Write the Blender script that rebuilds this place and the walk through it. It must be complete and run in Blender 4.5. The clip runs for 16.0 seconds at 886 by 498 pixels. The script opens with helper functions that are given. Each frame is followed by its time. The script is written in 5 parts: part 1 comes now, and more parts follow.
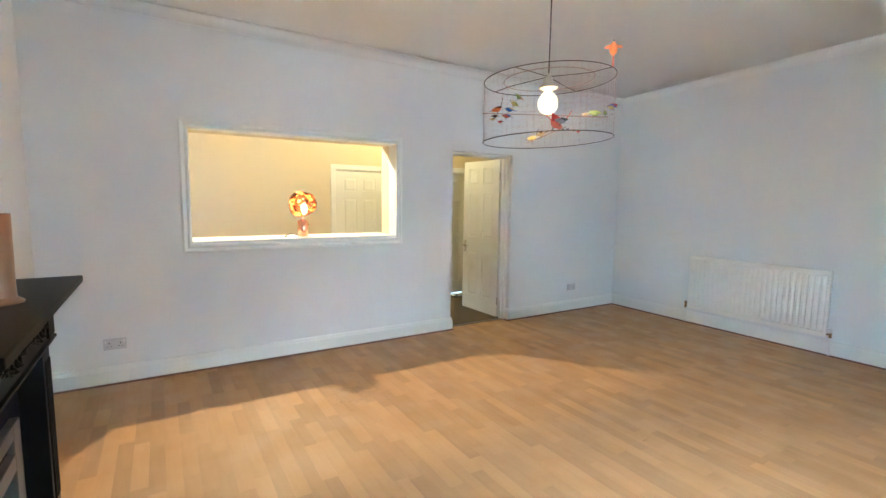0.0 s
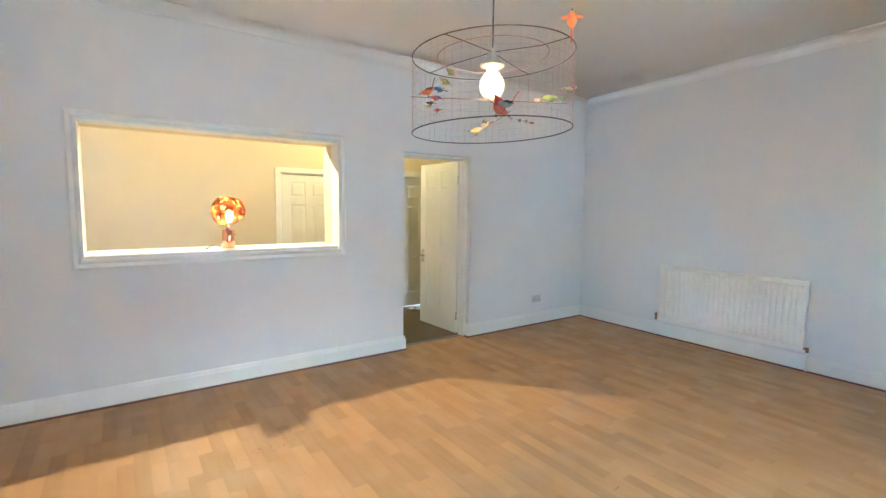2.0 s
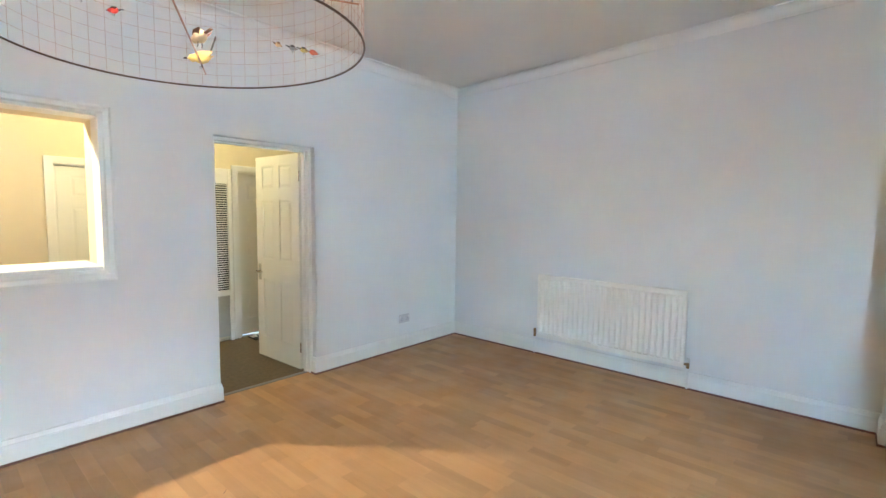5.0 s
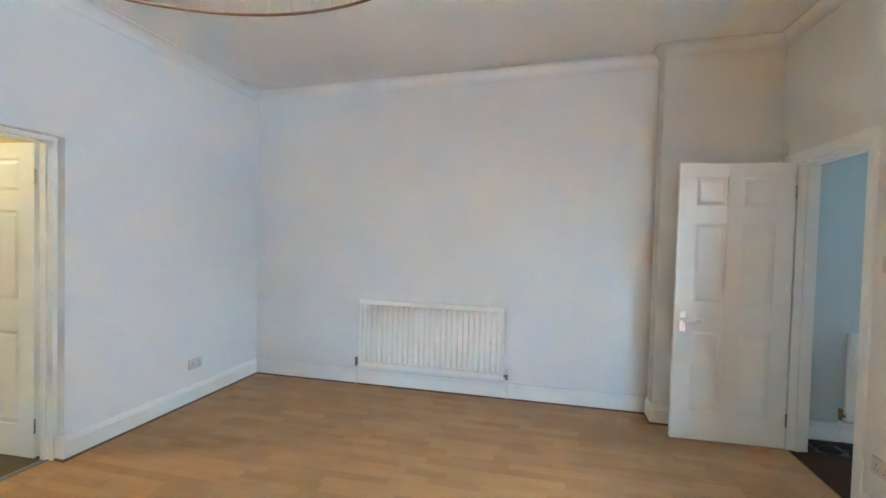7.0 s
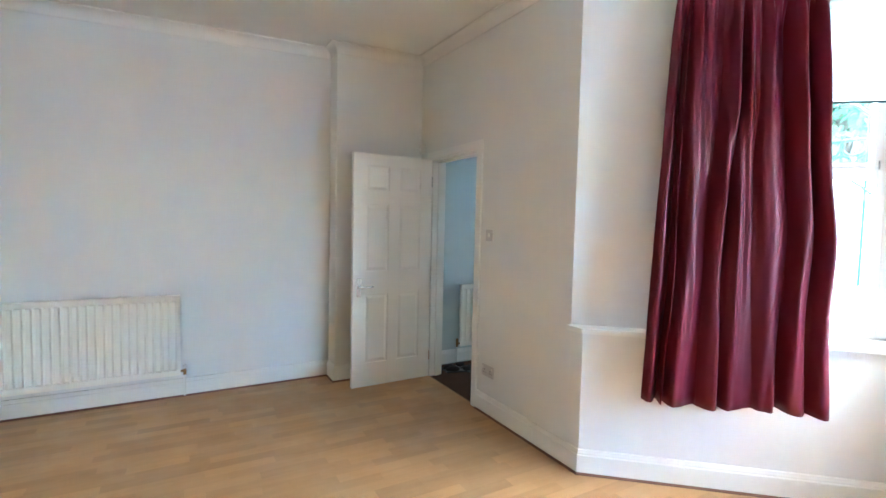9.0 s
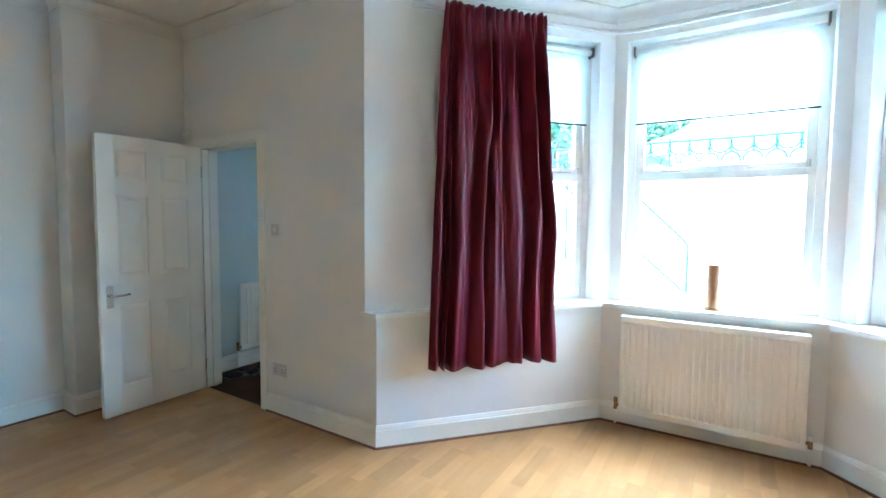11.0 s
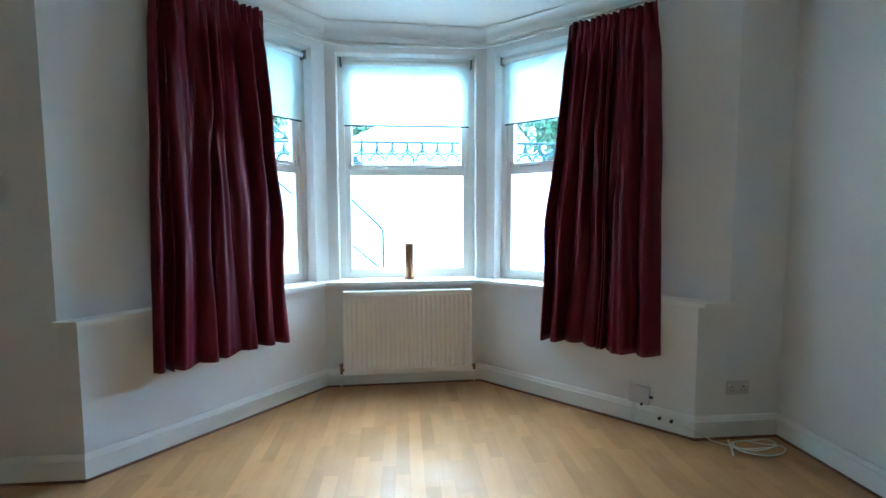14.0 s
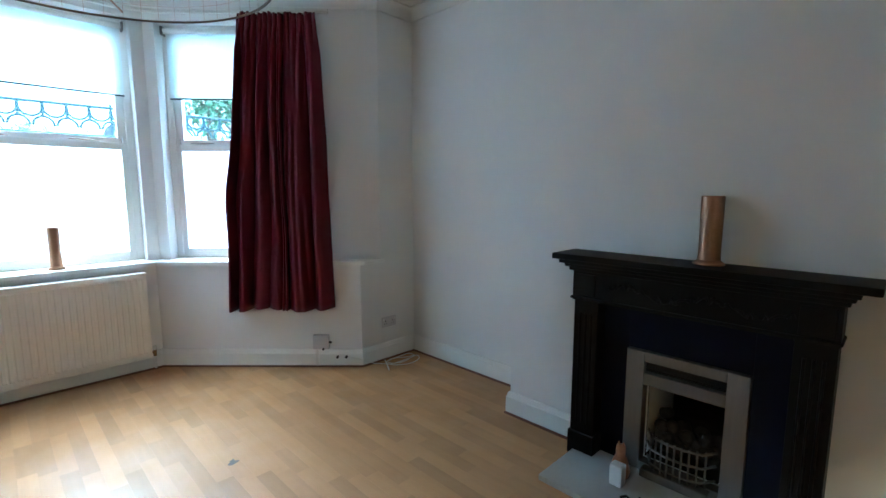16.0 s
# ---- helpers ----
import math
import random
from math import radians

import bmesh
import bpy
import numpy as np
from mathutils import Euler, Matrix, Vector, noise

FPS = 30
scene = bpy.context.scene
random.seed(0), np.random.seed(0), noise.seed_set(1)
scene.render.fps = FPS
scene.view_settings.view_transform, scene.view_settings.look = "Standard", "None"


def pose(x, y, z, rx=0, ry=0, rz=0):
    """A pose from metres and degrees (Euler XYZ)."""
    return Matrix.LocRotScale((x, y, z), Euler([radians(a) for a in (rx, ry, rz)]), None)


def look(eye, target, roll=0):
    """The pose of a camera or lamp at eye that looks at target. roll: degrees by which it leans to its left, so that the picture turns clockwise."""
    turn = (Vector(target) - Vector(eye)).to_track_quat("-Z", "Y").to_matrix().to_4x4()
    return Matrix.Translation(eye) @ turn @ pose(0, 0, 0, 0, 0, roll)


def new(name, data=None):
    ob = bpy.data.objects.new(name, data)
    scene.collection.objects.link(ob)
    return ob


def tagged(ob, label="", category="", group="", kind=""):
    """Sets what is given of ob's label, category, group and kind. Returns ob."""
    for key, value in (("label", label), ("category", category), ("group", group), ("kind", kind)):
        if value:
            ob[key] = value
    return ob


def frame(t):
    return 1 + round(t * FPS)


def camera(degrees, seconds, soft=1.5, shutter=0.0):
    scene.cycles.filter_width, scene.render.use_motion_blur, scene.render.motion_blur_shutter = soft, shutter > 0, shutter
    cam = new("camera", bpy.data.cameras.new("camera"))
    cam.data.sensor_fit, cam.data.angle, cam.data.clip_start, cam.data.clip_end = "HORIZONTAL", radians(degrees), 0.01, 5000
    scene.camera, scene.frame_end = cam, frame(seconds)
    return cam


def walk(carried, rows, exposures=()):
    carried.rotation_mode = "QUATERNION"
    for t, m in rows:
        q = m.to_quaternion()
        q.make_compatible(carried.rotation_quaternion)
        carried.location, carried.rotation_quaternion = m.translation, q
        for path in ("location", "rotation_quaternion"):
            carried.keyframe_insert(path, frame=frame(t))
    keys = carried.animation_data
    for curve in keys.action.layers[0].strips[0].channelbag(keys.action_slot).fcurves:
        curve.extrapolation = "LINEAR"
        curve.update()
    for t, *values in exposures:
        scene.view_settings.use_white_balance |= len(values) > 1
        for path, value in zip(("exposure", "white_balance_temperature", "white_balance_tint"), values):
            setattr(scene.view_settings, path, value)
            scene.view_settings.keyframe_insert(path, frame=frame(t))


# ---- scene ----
cam = camera(87.8, 16.0)
PATH = [
    (0, (0.183, 0.193, 1.449), (1.226, 1.886, 1.232), 0.8),
    (0.5, (0.279, 0.31, 1.441), (1.324, 2.002, 1.228), 0.8),
    (1, (0.369, 0.392, 1.446), (1.429, 2.077, 1.249), 0.7),
    (1.5, (0.488, 0.448, 1.45), (1.586, 2.109, 1.262), 0.7),
    (2, (0.609, 0.488, 1.451), (1.753, 2.118, 1.261), 0.7),
    (2.5, (0.744, 0.521, 1.457), (1.92, 2.127, 1.266), 0.7),
    (3, (0.882, 0.588, 1.453), (2.09, 2.169, 1.25), 0.6),
    (3.5, (1.018, 0.702, 1.448), (2.296, 2.225, 1.235), 0.7),
    (5.8, (1.578, 1.174, 1.435), (3.207, 2.326, 1.299), 0.8),
    (6, (1.577, 1.243, 1.434), (3.246, 2.332, 1.304), 0.9),
    (6.5, (1.569, 1.411, 1.422), (3.409, 2.191, 1.354), 1.2),
    (7, (1.522, 1.555, 1.430), (3.460, 2.004, 1.374), 1.5),
    (7.5, (1.461, 1.709, 1.422), (3.46, 1.744, 1.371), 1.8),
    (8, (1.426, 1.796, 1.419), (3.399, 1.472, 1.373), 1.7),
    (8.5, (1.42, 1.855, 1.424), (3.291, 1.151, 1.361), 1.5),
    (9, (1.441, 1.888, 1.424), (3.18, 0.906, 1.313), 1.3),
    (9.5, (1.466, 1.907, 1.423), (3.042, 0.682, 1.298), 1.1),
    (10, (1.462, 1.935, 1.425), (2.869, 0.519, 1.302), 0.8),
    (12.5, (1.468, 2.222, 1.411), (2.058, 0.316, 1.270), 0.2),
    (13, (1.499, 2.267, 1.408), (1.907, 0.315, 1.261), 0.0),
    (13.5, (1.559, 2.326, 1.399), (1.702, 0.337, 1.250), -0.2),
    (14, (1.633, 2.385, 1.392), (1.459, 0.399, 1.238), -0.2),
    (14.5, (1.703, 2.463, 1.393), (1.161, 0.547, 1.204), -0.2),
    (15, (1.763, 2.551, 1.397), (0.903, 0.759, 1.170), -0.1),
    (15.3, (1.801, 2.608, 1.400), (0.727, 0.939, 1.153), 0.1),
    (15.5, (1.828, 2.649, 1.402), (0.670, 1.037, 1.152), -0.0),
    (15.6, (1.843, 2.670, 1.403), (0.619, 1.109, 1.149), 0.1),
    (16, (1.900, 2.767, 1.409), (0.504, 1.359, 1.152), 0.0),
]
EXPOSURES = [(0, 6.7, 5700, -3), (6, 6.92, 5600, -3), (10, 6.95, 5350, -6), (12.3, 5.4, 4900, -16), (14.5, 5.2, 4950, -13), (16, 5.38, 5000, -9)]
walk(cam, [(t, look(eye, target, roll)) for t, eye, target, roll in PATH], EXPOSURES)

# ---- world, sun and lamps ----
world = bpy.data.worlds.new("world")
scene.world = world
world.use_nodes = True
SKY = world.node_tree.nodes.new("ShaderNodeTexSky")
SKY.sky_type, SKY.sun_disc = "NISHITA", False
SKY.sun_elevation, SKY.sun_rotation = radians(55), radians(170)
SKY.air_density, SKY.dust_density, SKY.ozone_density = 1.0, 0.8, 1.0
BACK = world.node_tree.nodes["Background"]
BACK.inputs["Strength"].default_value = 0.15
world.node_tree.links.new(SKY.outputs[0], BACK.inputs[0])


def lamp(name, kind, m, energy, colour, size=0.1, angle=0.0):
    data = bpy.data.lights.new(name, kind)
    data.energy, data.color = energy, colour
    if kind == "SUN":
        data.angle = radians(angle)
    elif kind == "AREA":
        data.shape, data.size = "DISK", size
    else:
        data.shadow_soft_size = size
    ob = new(name, data)
    ob.matrix_world = m
    return ob


lamp("sun", "SUN", look((0.7, -5.8, 8.3), (1.6, 0.0, 0.0)), 1.25, (1.0, 0.97, 0.93), angle=95)
WARM = (1.0, 0.66, 0.33)
lamp("kitchen_light", "POINT", pose(1.22, 5.7, 2.72), 0.085, (1.0, 0.74, 0.48), 0.05)
spot = lamp("kitchen_spot", "SPOT", look((1.22, 5.68, 2.74), (1.4, 3.2, 0.0)), 5.0, (1.0, 0.74, 0.45), 0.04)
spot.data.spot_size, spot.data.spot_blend = radians(95), 0.5
lamp("pendant_light", "POINT", pose(1.826, 1.902, 1.914), 0.07, WARM, 0.036)
lamp("table_lamp_light", "POINT", pose(1.335, 4.60, 1.38), 0.05, (1.0, 0.5, 0.25), 0.03)
lamp("lobby_light", "POINT", pose(3.05, 5.75, 2.6), 0.40, (1.0, 0.77, 0.38), 0.06)


# ---- materials ----
def material(name, colour, rough=0.6, metal=0.0, vary=0.06, scale=3.0, bump=0.0, bscale=60.0, stretch=(1, 1, 1), rnd=0.0, coat=0.0, spec=0.5, detail=4.0):
    """Principled paint with two scales of mottling, fine relief and, with rnd, a tone of its own for every piece."""
    mat = bpy.data.materials.new(name)
    mat.use_nodes = True
    nt = mat.node_tree
    b = nt.nodes["Principled BSDF"]
    b.inputs["Roughness"].default_value, b.inputs["Metallic"].default_value = rough, metal
    b.inputs["Coat Weight"].default_value, b.inputs["Specular IOR Level"].default_value = coat, spec
    b.inputs["Coat Roughness"].default_value = 0.15
    tc, mp = nt.nodes.new("ShaderNodeTexCoord"), nt.nodes.new("ShaderNodeMapping")
    mp.inputs["Scale"].default_value = stretch
    nt.links.new(tc.outputs["Object"], mp.inputs["Vector"])
    n1, n2 = nt.nodes.new("ShaderNodeTexNoise"), nt.nodes.new("ShaderNodeTexNoise")
    n1.inputs["Scale"].default_value, n2.inputs["Scale"].default_value = scale, scale * 9
    n1.inputs["Detail"].default_value = n2.inputs["Detail"].default_value = detail
    for n in (n1, n2):
        nt.links.new(mp.outputs[0], n.inputs["Vector"])
    add = nt.nodes.new("ShaderNodeMath")
    add.operation = "MULTIPLY_ADD"
    add.inputs[1].default_value = 0.35
    nt.links.new(n2.outputs["Fac"], add.inputs[0])
    nt.links.new(n1.outputs["Fac"], add.inputs[2])
    last = add.outputs[0]
    if rnd:
        info = nt.nodes.new("ShaderNodeObjectInfo")
        isl = nt.nodes.new("ShaderNodeNewGeometry")
        s1 = nt.nodes.new("ShaderNodeMath")
        s1.operation = "ADD"
        nt.links.new(info.outputs["Random"], s1.inputs[0])
        nt.links.new(isl.outputs["Random Per Island"], s1.inputs[1])
        s2 = nt.nodes.new("ShaderNodeMath")
        s2.operation = "FRACT"
        nt.links.new(s1.outputs[0], s2.inputs[0])
        s3 = nt.nodes.new("ShaderNodeMath")
        s3.operation = "MULTIPLY_ADD"
        s3.inputs[1].default_value = rnd
        nt.links.new(s2.outputs[0], s3.inputs[0])
        nt.links.new(last, s3.inputs[2])
        last = s3.outputs[0]
    rng = nt.nodes.new("ShaderNodeMapRange")
    rng.inputs["From Min"].default_value, rng.inputs["From Max"].default_value = 0.35, 1.0 + rnd
    rng.inputs["To Min"].default_value, rng.inputs["To Max"].default_value = 1 + vary, 1 - vary
    nt.links.new(last, rng.inputs["Value"])
    mul = nt.nodes.new("ShaderNodeVectorMath")
    mul.operation = "SCALE"
    mul.inputs[0].default_value = colour
    nt.links.new(rng.outputs[0], mul.inputs["Scale"])
    nt.links.new(mul.outputs[0], b.inputs["Base Color"])
    if bump:
        n3, bp = nt.nodes.new("ShaderNodeTexNoise"), nt.nodes.new("ShaderNodeBump")
        n3.inputs["Scale"].default_value = bscale
        nt.links.new(mp.outputs[0], n3.inputs["Vector"])
        bp.inputs["Strength"].default_value, bp.inputs["Distance"].default_value = bump, 0.002
        nt.links.new(n3.outputs["Fac"], bp.inputs["Height"])
        nt.links.new(bp.outputs[0], b.inputs["Normal"])
    return mat


def glow(name, colour, strength):
    mat = bpy.data.materials.new(name)
    mat.use_nodes = True
    b = mat.node_tree.nodes["Principled BSDF"]
    b.inputs["Base Color"].default_value = (*colour, 1)
    b.inputs["Emission Color"].default_value = (*colour, 1)
    b.inputs["Emission Strength"].default_value = strength
    return mat


def glass(name, tint=(0.97, 0.985, 0.98), gloss=(1, 1, 1), ior=1.45, rough=0.0):
    mat = bpy.data.materials.new(name)
    mat.use_nodes = True
    nt = mat.node_tree
    nt.nodes.remove(nt.nodes["Principled BSDF"])
    out = nt.nodes["Material Output"]
    tr, gl, mx, fr = (nt.nodes.new("ShaderNode" + k) for k in ("BsdfTransparent", "BsdfGlossy", "MixShader", "Fresnel"))
    tr.inputs["Color"].default_value, gl.inputs["Color"].default_value = (*tint, 1), (*gloss, 1)
    gl.inputs["Roughness"].default_value, fr.inputs["IOR"].default_value = rough, ior
    nt.links.new(fr.outputs[0], mx.inputs[0])
    nt.links.new(tr.outputs[0], mx.inputs[1])
    nt.links.new(gl.outputs[0], mx.inputs[2])
    nt.links.new(mx.outputs[0], out.inputs["Surface"])
    return mat


def fabric(name, colour, through_it, rough=0.9):
    mat = bpy.data.materials.new(name)
    mat.use_nodes = True
    nt = mat.node_tree
    nt.nodes.remove(nt.nodes["Principled BSDF"])
    df, tl, mx = (nt.nodes.new("ShaderNode" + k) for k in ("BsdfDiffuse", "BsdfTranslucent", "MixShader"))
    df.inputs["Color"].default_value = tl.inputs["Color"].default_value = (*colour, 1)
    mx.inputs[0].default_value = through_it
    nt.links.new(df.outputs[0], mx.inputs[1])
    nt.links.new(tl.outputs[0], mx.inputs[2])
    nt.links.new(mx.outputs[0], nt.nodes["Material Output"].inputs["Surface"])
    return mat


M_WALL = material("wall_paint", (0.76, 0.757, 0.75), 0.75, vary=0.025, scale=0.9, bump=0.12, bscale=90)
M_CEIL = material("ceiling_paint", (0.755, 0.745, 0.73), 0.85, vary=0.02, scale=0.7, bump=0.1, bscale=70)
M_TRIM = material("gloss_paint", (0.81, 0.805, 0.785), 0.32, vary=0.02, scale=2.5, bump=0.05, bscale=40)
M_DOOR = material("door_paint", (0.80, 0.795, 0.77), 0.4, vary=0.02, scale=4, bump=0.12, bscale=150, stretch=(1, 1, 0.12))
M_WOOD = material("beech_strip", (0.44, 0.240, 0.101), 0.50, vary=0.22, scale=5, bump=0.08, bscale=60, stretch=(5, 0.5, 1), rnd=1.0, spec=0.45)
nt_ = M_WOOD.node_tree
worn = nt_.nodes.new("ShaderNodeTexNoise")
worn.inputs["Scale"].default_value, worn.inputs["Detail"].default_value = 4.5, 5.0
sheen = nt_.nodes.new("ShaderNodeMapRange")
sheen.inputs["From Min"].default_value, sheen.inputs["From Max"].default_value = 0.35, 0.65
sheen.inputs["To Min"].default_value, sheen.inputs["To Max"].default_value = 0.42, 0.68
where = nt_.nodes.new("ShaderNodeNewGeometry")
nt_.links.new(where.outputs["Position"], worn.inputs["Vector"])
nt_.links.new(worn.outputs["Fac"], sheen.inputs["Value"])
nt_.links.new(sheen.outputs[0], nt_.nodes["Principled BSDF"].inputs["Roughness"])
M_GAP = material("floor_base", (0.22, 0.12, 0.06), 0.8, vary=0.1)
M_BEAD = material("brown_bead", (0.17, 0.075, 0.045), 0.5, vary=0.15, scale=6)
M_RAD = material("radiator_enamel", (0.86, 0.83, 0.77), 0.35, vary=0.02)
M_PLASTIC = material("white_plastic", (0.74, 0.73, 0.70), 0.4, vary=0.02)
M_BLACKP = material("black_plastic", (0.02, 0.02, 0.02), 0.4, vary=0.1)
M_CHROME = material("chrome", (0.72, 0.72, 0.73), 0.18, 1.0, vary=0.03, scale=20)
M_BRASS = material("brass_valve", (0.30, 0.2, 0.1), 0.35, 1.0, vary=0.1)
M_BLACK = material("black_slate_paint", (0.004, 0.004, 0.0045), 0.5, spec=0.18, vary=0.25, scale=6, bump=0.25, bscale=35)
M_NAVY = material("navy_back_panel", (0.003, 0.004, 0.016), 0.6, vary=0.2, scale=5, spec=0.12)
M_SILVER = material("brushed_silver", (0.22, 0.21, 0.205), 0.42, 0.7, vary=0.06, scale=10, stretch=(1, 8, 1))
M_SOOT = material("sooty_iron", (0.012, 0.011, 0.01), 0.8, vary=0.3, scale=20, bump=0.5)
M_COAL = material("gas_coal", (0.05, 0.045, 0.042), 0.85, vary=0.5, scale=12, bump=0.8, bscale=40)
M_HEARTH = material("grey_marble", (0.44, 0.44, 0.43), 0.3, vary=0.12, scale=4)
M_COPPERV = material("copper_vase_lacquer", (0.36, 0.20, 0.115), 0.4, 0.8, vary=0.12, scale=8, stretch=(1, 1, 3))
M_COPPER = material("polished_copper", (0.85, 0.42, 0.28), 0.12, 1.0, vary=0.04)
M_CURTAIN = material("burgundy_satin", (0.088, 0.0065, 0.017), 0.42, vary=0.18, scale=3, bump=0.15, bscale=220, stretch=(1, 1, 0.2), spec=0.4)
M_CURTAIN.node_tree.nodes["Principled BSDF"].inputs["Specular Tint"].default_value = (1.0, 0.5, 0.52, 1)
M_CARPET = material("brown_carpet", (0.125, 0.093, 0.058), 0.95, vary=0.22, scale=30, bump=0.8, bscale=300)
M_HALLF = material("dark_hall_floor", (0.06, 0.03, 0.018), 0.9, spec=0.15, vary=0.2, scale=5)
M_HALL = material("pale_blue_paint", (0.58, 0.64, 0.64), 0.7, vary=0.02, scale=1)
M_KITCHEN = material("kitchen_cream_paint", (0.68, 0.59, 0.43), 0.7, vary=0.02, scale=1, bump=0.08)
M_WIRE = material("dark_wire", (0.11, 0.075, 0.055), 0.4, 0.7, vary=0.1)
M_WIREC = material("copper_wire", (0.45, 0.25, 0.17), 0.5, 0.5, vary=0.1)
M_CORD = material("brown_cord", (0.05, 0.04, 0.035), 0.6)
M_HOLDER = material("beige_holder", (0.42, 0.38, 0.30), 0.5)
M_BLIND = fabric("blind_cloth", (0.80, 0.86, 0.87), 0.52)
M_GLASS = glass("window_glass")
M_DARK = material("dark_void", (0.02, 0.02, 0.02), 0.9)
M_RENDER = material("white_masonry", (0.80, 0.81, 0.80), 0.85, vary=0.06, scale=1.5, bump=0.4, bscale=30)
M_STONE = material("pale_stone", (0.45, 0.44, 0.41), 0.85, vary=0.12, scale=3, bump=0.4)
M_IRON = material("green_iron", (0.025, 0.045, 0.045), 0.7, 0.0, spec=0.2, vary=0.1)
M_ASPHALT = material("asphalt", (0.055, 0.055, 0.058), 0.9, vary=0.2, scale=8, bump=0.4)
M_GRASS = material("verge", (0.06, 0.09, 0.035), 0.9, vary=0.3, scale=2)
M_LEAF = material("leaf", (0.06, 0.12, 0.06), 0.6, vary=0.4, scale=2, rnd=0.8)
M_BARK = material("bark", (0.09, 0.07, 0.05), 0.9, vary=0.3, scale=8, bump=0.8)
M_CARP = material("dark_blue_car_paint", (0.02, 0.035, 0.08), 0.25, 0.2, coat=0.8)
M_BRICK = material("pale_render", (0.55, 0.52, 0.47), 0.85, vary=0.2, scale=6)
# House and car panes: the sky's reflection is put into their pale colour.
M_SKYTINT = material("painted_sky_pane", (0.40, 0.44, 0.47), 0.15)
M_PLATE = material("grey_white_plate", (0.58, 0.56, 0.57), 0.35, vary=0.03)
M_SLATE = material("roof_slate", (0.10, 0.105, 0.12), 0.7, vary=0.2, scale=6)


# ---- mesh helpers ----
def mesh_ob(name, bm, mat, smooth=False):
    bmesh.ops.recalc_face_normals(bm, faces=bm.faces)
    me = bpy.data.meshes.new(name)
    bm.to_mesh(me)
    bm.free()
    if smooth:
        for p in me.polygons:
            p.use_smooth = True
    me.materials.append(mat)
    return new(name, me)


def part(name, bm, mat, parent, label="", smooth=False):
    ob = mesh_ob(name, bm, mat, smooth)
    ob.parent = parent
    return tagged(ob, label)


def thing(name, m, label, category, group=""):
    ob = new(name)
    ob.empty_display_size = 0.1
    ob.matrix_world = m
    return tagged(ob, label, category, group)


def setting(name, bm, mat, label, category="", smooth=False):
    return tagged(mesh_ob(name, bm, mat, smooth), label, category or name.split("_")[0], kind="structure")


def box(bm, x0, x1, y0, y1, z0, z1, bevel=0.0):
    r = bmesh.ops.create_cube(bm, size=1.0, matrix=Matrix.Translation(((x0 + x1) / 2, (y0 + y1) / 2, (z0 + z1) / 2)) @ Matrix.Diagonal((x1 - x0, y1 - y0, z1 - z0, 1)))
    if bevel:
        edges = list({e for v in r["verts"] for e in v.link_edges})
        bmesh.ops.bevel(bm, geom=edges, offset=bevel, segments=2, affect="EDGES", profile=0.6)
    return bm


def boxed(*a, **k):
    return box(bmesh.new(), *a, **k)


def rod(bm, pts, r, seg=8, closed=False):
    """A round bar through points."""
    pts = [Vector(p) for p in pts]
    n = len(pts)
    rings = []
    up = None
    for i, p in enumerate(pts):
        a = pts[i - 1] if (i or closed) else p
        b = pts[(i + 1) % n] if (i < n - 1 or closed) else p
        d = (b - a).normalized()
        if up is None:
            up = Vector((0, 0, 1)) if abs(d.z) < 0.9 else Vector((1, 0, 0))
        side = d.cross(up).normalized()
        up = side.cross(d).normalized()
        rings.append([bm.verts.new(p + r * (math.cos(t) * side + math.sin(t) * up)) for t in [2 * math.pi * k / seg for k in range(seg)]])
    for i in range(n if closed else n - 1):
        A, B = rings[i], rings[(i + 1) % n]
        for k in range(seg):
            bm.faces.new((A[k], A[(k + 1) % seg], B[(k + 1) % seg], B[k]))
    if not closed:
        bm.faces.new(rings[0])
        bm.faces.new(rings[-1][::-1])
    return bm


def lathe(bm, prof, seg=24, at=(0, 0, 0)):
    """Turned shape: (radius, height) pairs about the upright through at."""
    rings = []
    for r, z in prof:
        if r <= 1e-6:
            rings.append([bm.verts.new((at[0], at[1], at[2] + z))])
        else:
            rings.append([bm.verts.new((at[0] + r * math.cos(2 * math.pi * k / seg), at[1] + r * math.sin(2 * math.pi * k / seg), at[2] + z)) for k in range(seg)])
    for A, B in zip(rings, rings[1:]):
        for k in range(seg):
            q = [A[k % len(A)], A[(k + 1) % len(A)], B[(k + 1) % len(B)], B[k % len(B)]]
            q = [v for i, v in enumerate(q) if v not in q[:i]]
            if len(q) > 2:
                bm.faces.new(q)
    return bm


def offset_path(pts, d, closed=False):
    """The path shifted d metres to its left, mitred."""
    out, n = [], len(pts)
    for i, p in enumerate(pts):
        p = Vector(p[:2])
        nx = []
        if i or closed:
            e = (p - Vector(pts[i - 1][:2])).normalized()
            nx.append(Vector((-e.y, e.x)))
        if i < n - 1 or closed:
            e = (Vector(pts[(i + 1) % n][:2]) - p).normalized()
            nx.append(Vector((-e.y, e.x)))
        m = sum(nx, Vector((0, 0)))
        m = m / m.length
        out.append(p + m * (d / max(0.3, m.dot(nx[0]))))
    return out


def sweep(bm, pts, prof, closed=False):
    """A moulding: profile (offset to the left, height) run along a path in plan."""
    cols = [[bm.verts.new((q.x, q.y, z)) for q in offset_path(pts, d, closed)] for d, z in prof]
    n, k = len(pts), len(prof)
    for i in range(n if closed else n - 1):
        j = (i + 1) % n
        for a in range(k):
            b = (a + 1) % k
            bm.faces.new((cols[a][i], cols[a][j], cols[b][j], cols[b][i]))
    if not closed:
        bm.faces.new([c[0] for c in cols])
        bm.faces.new([c[-1] for c in cols][::-1])
    return bm


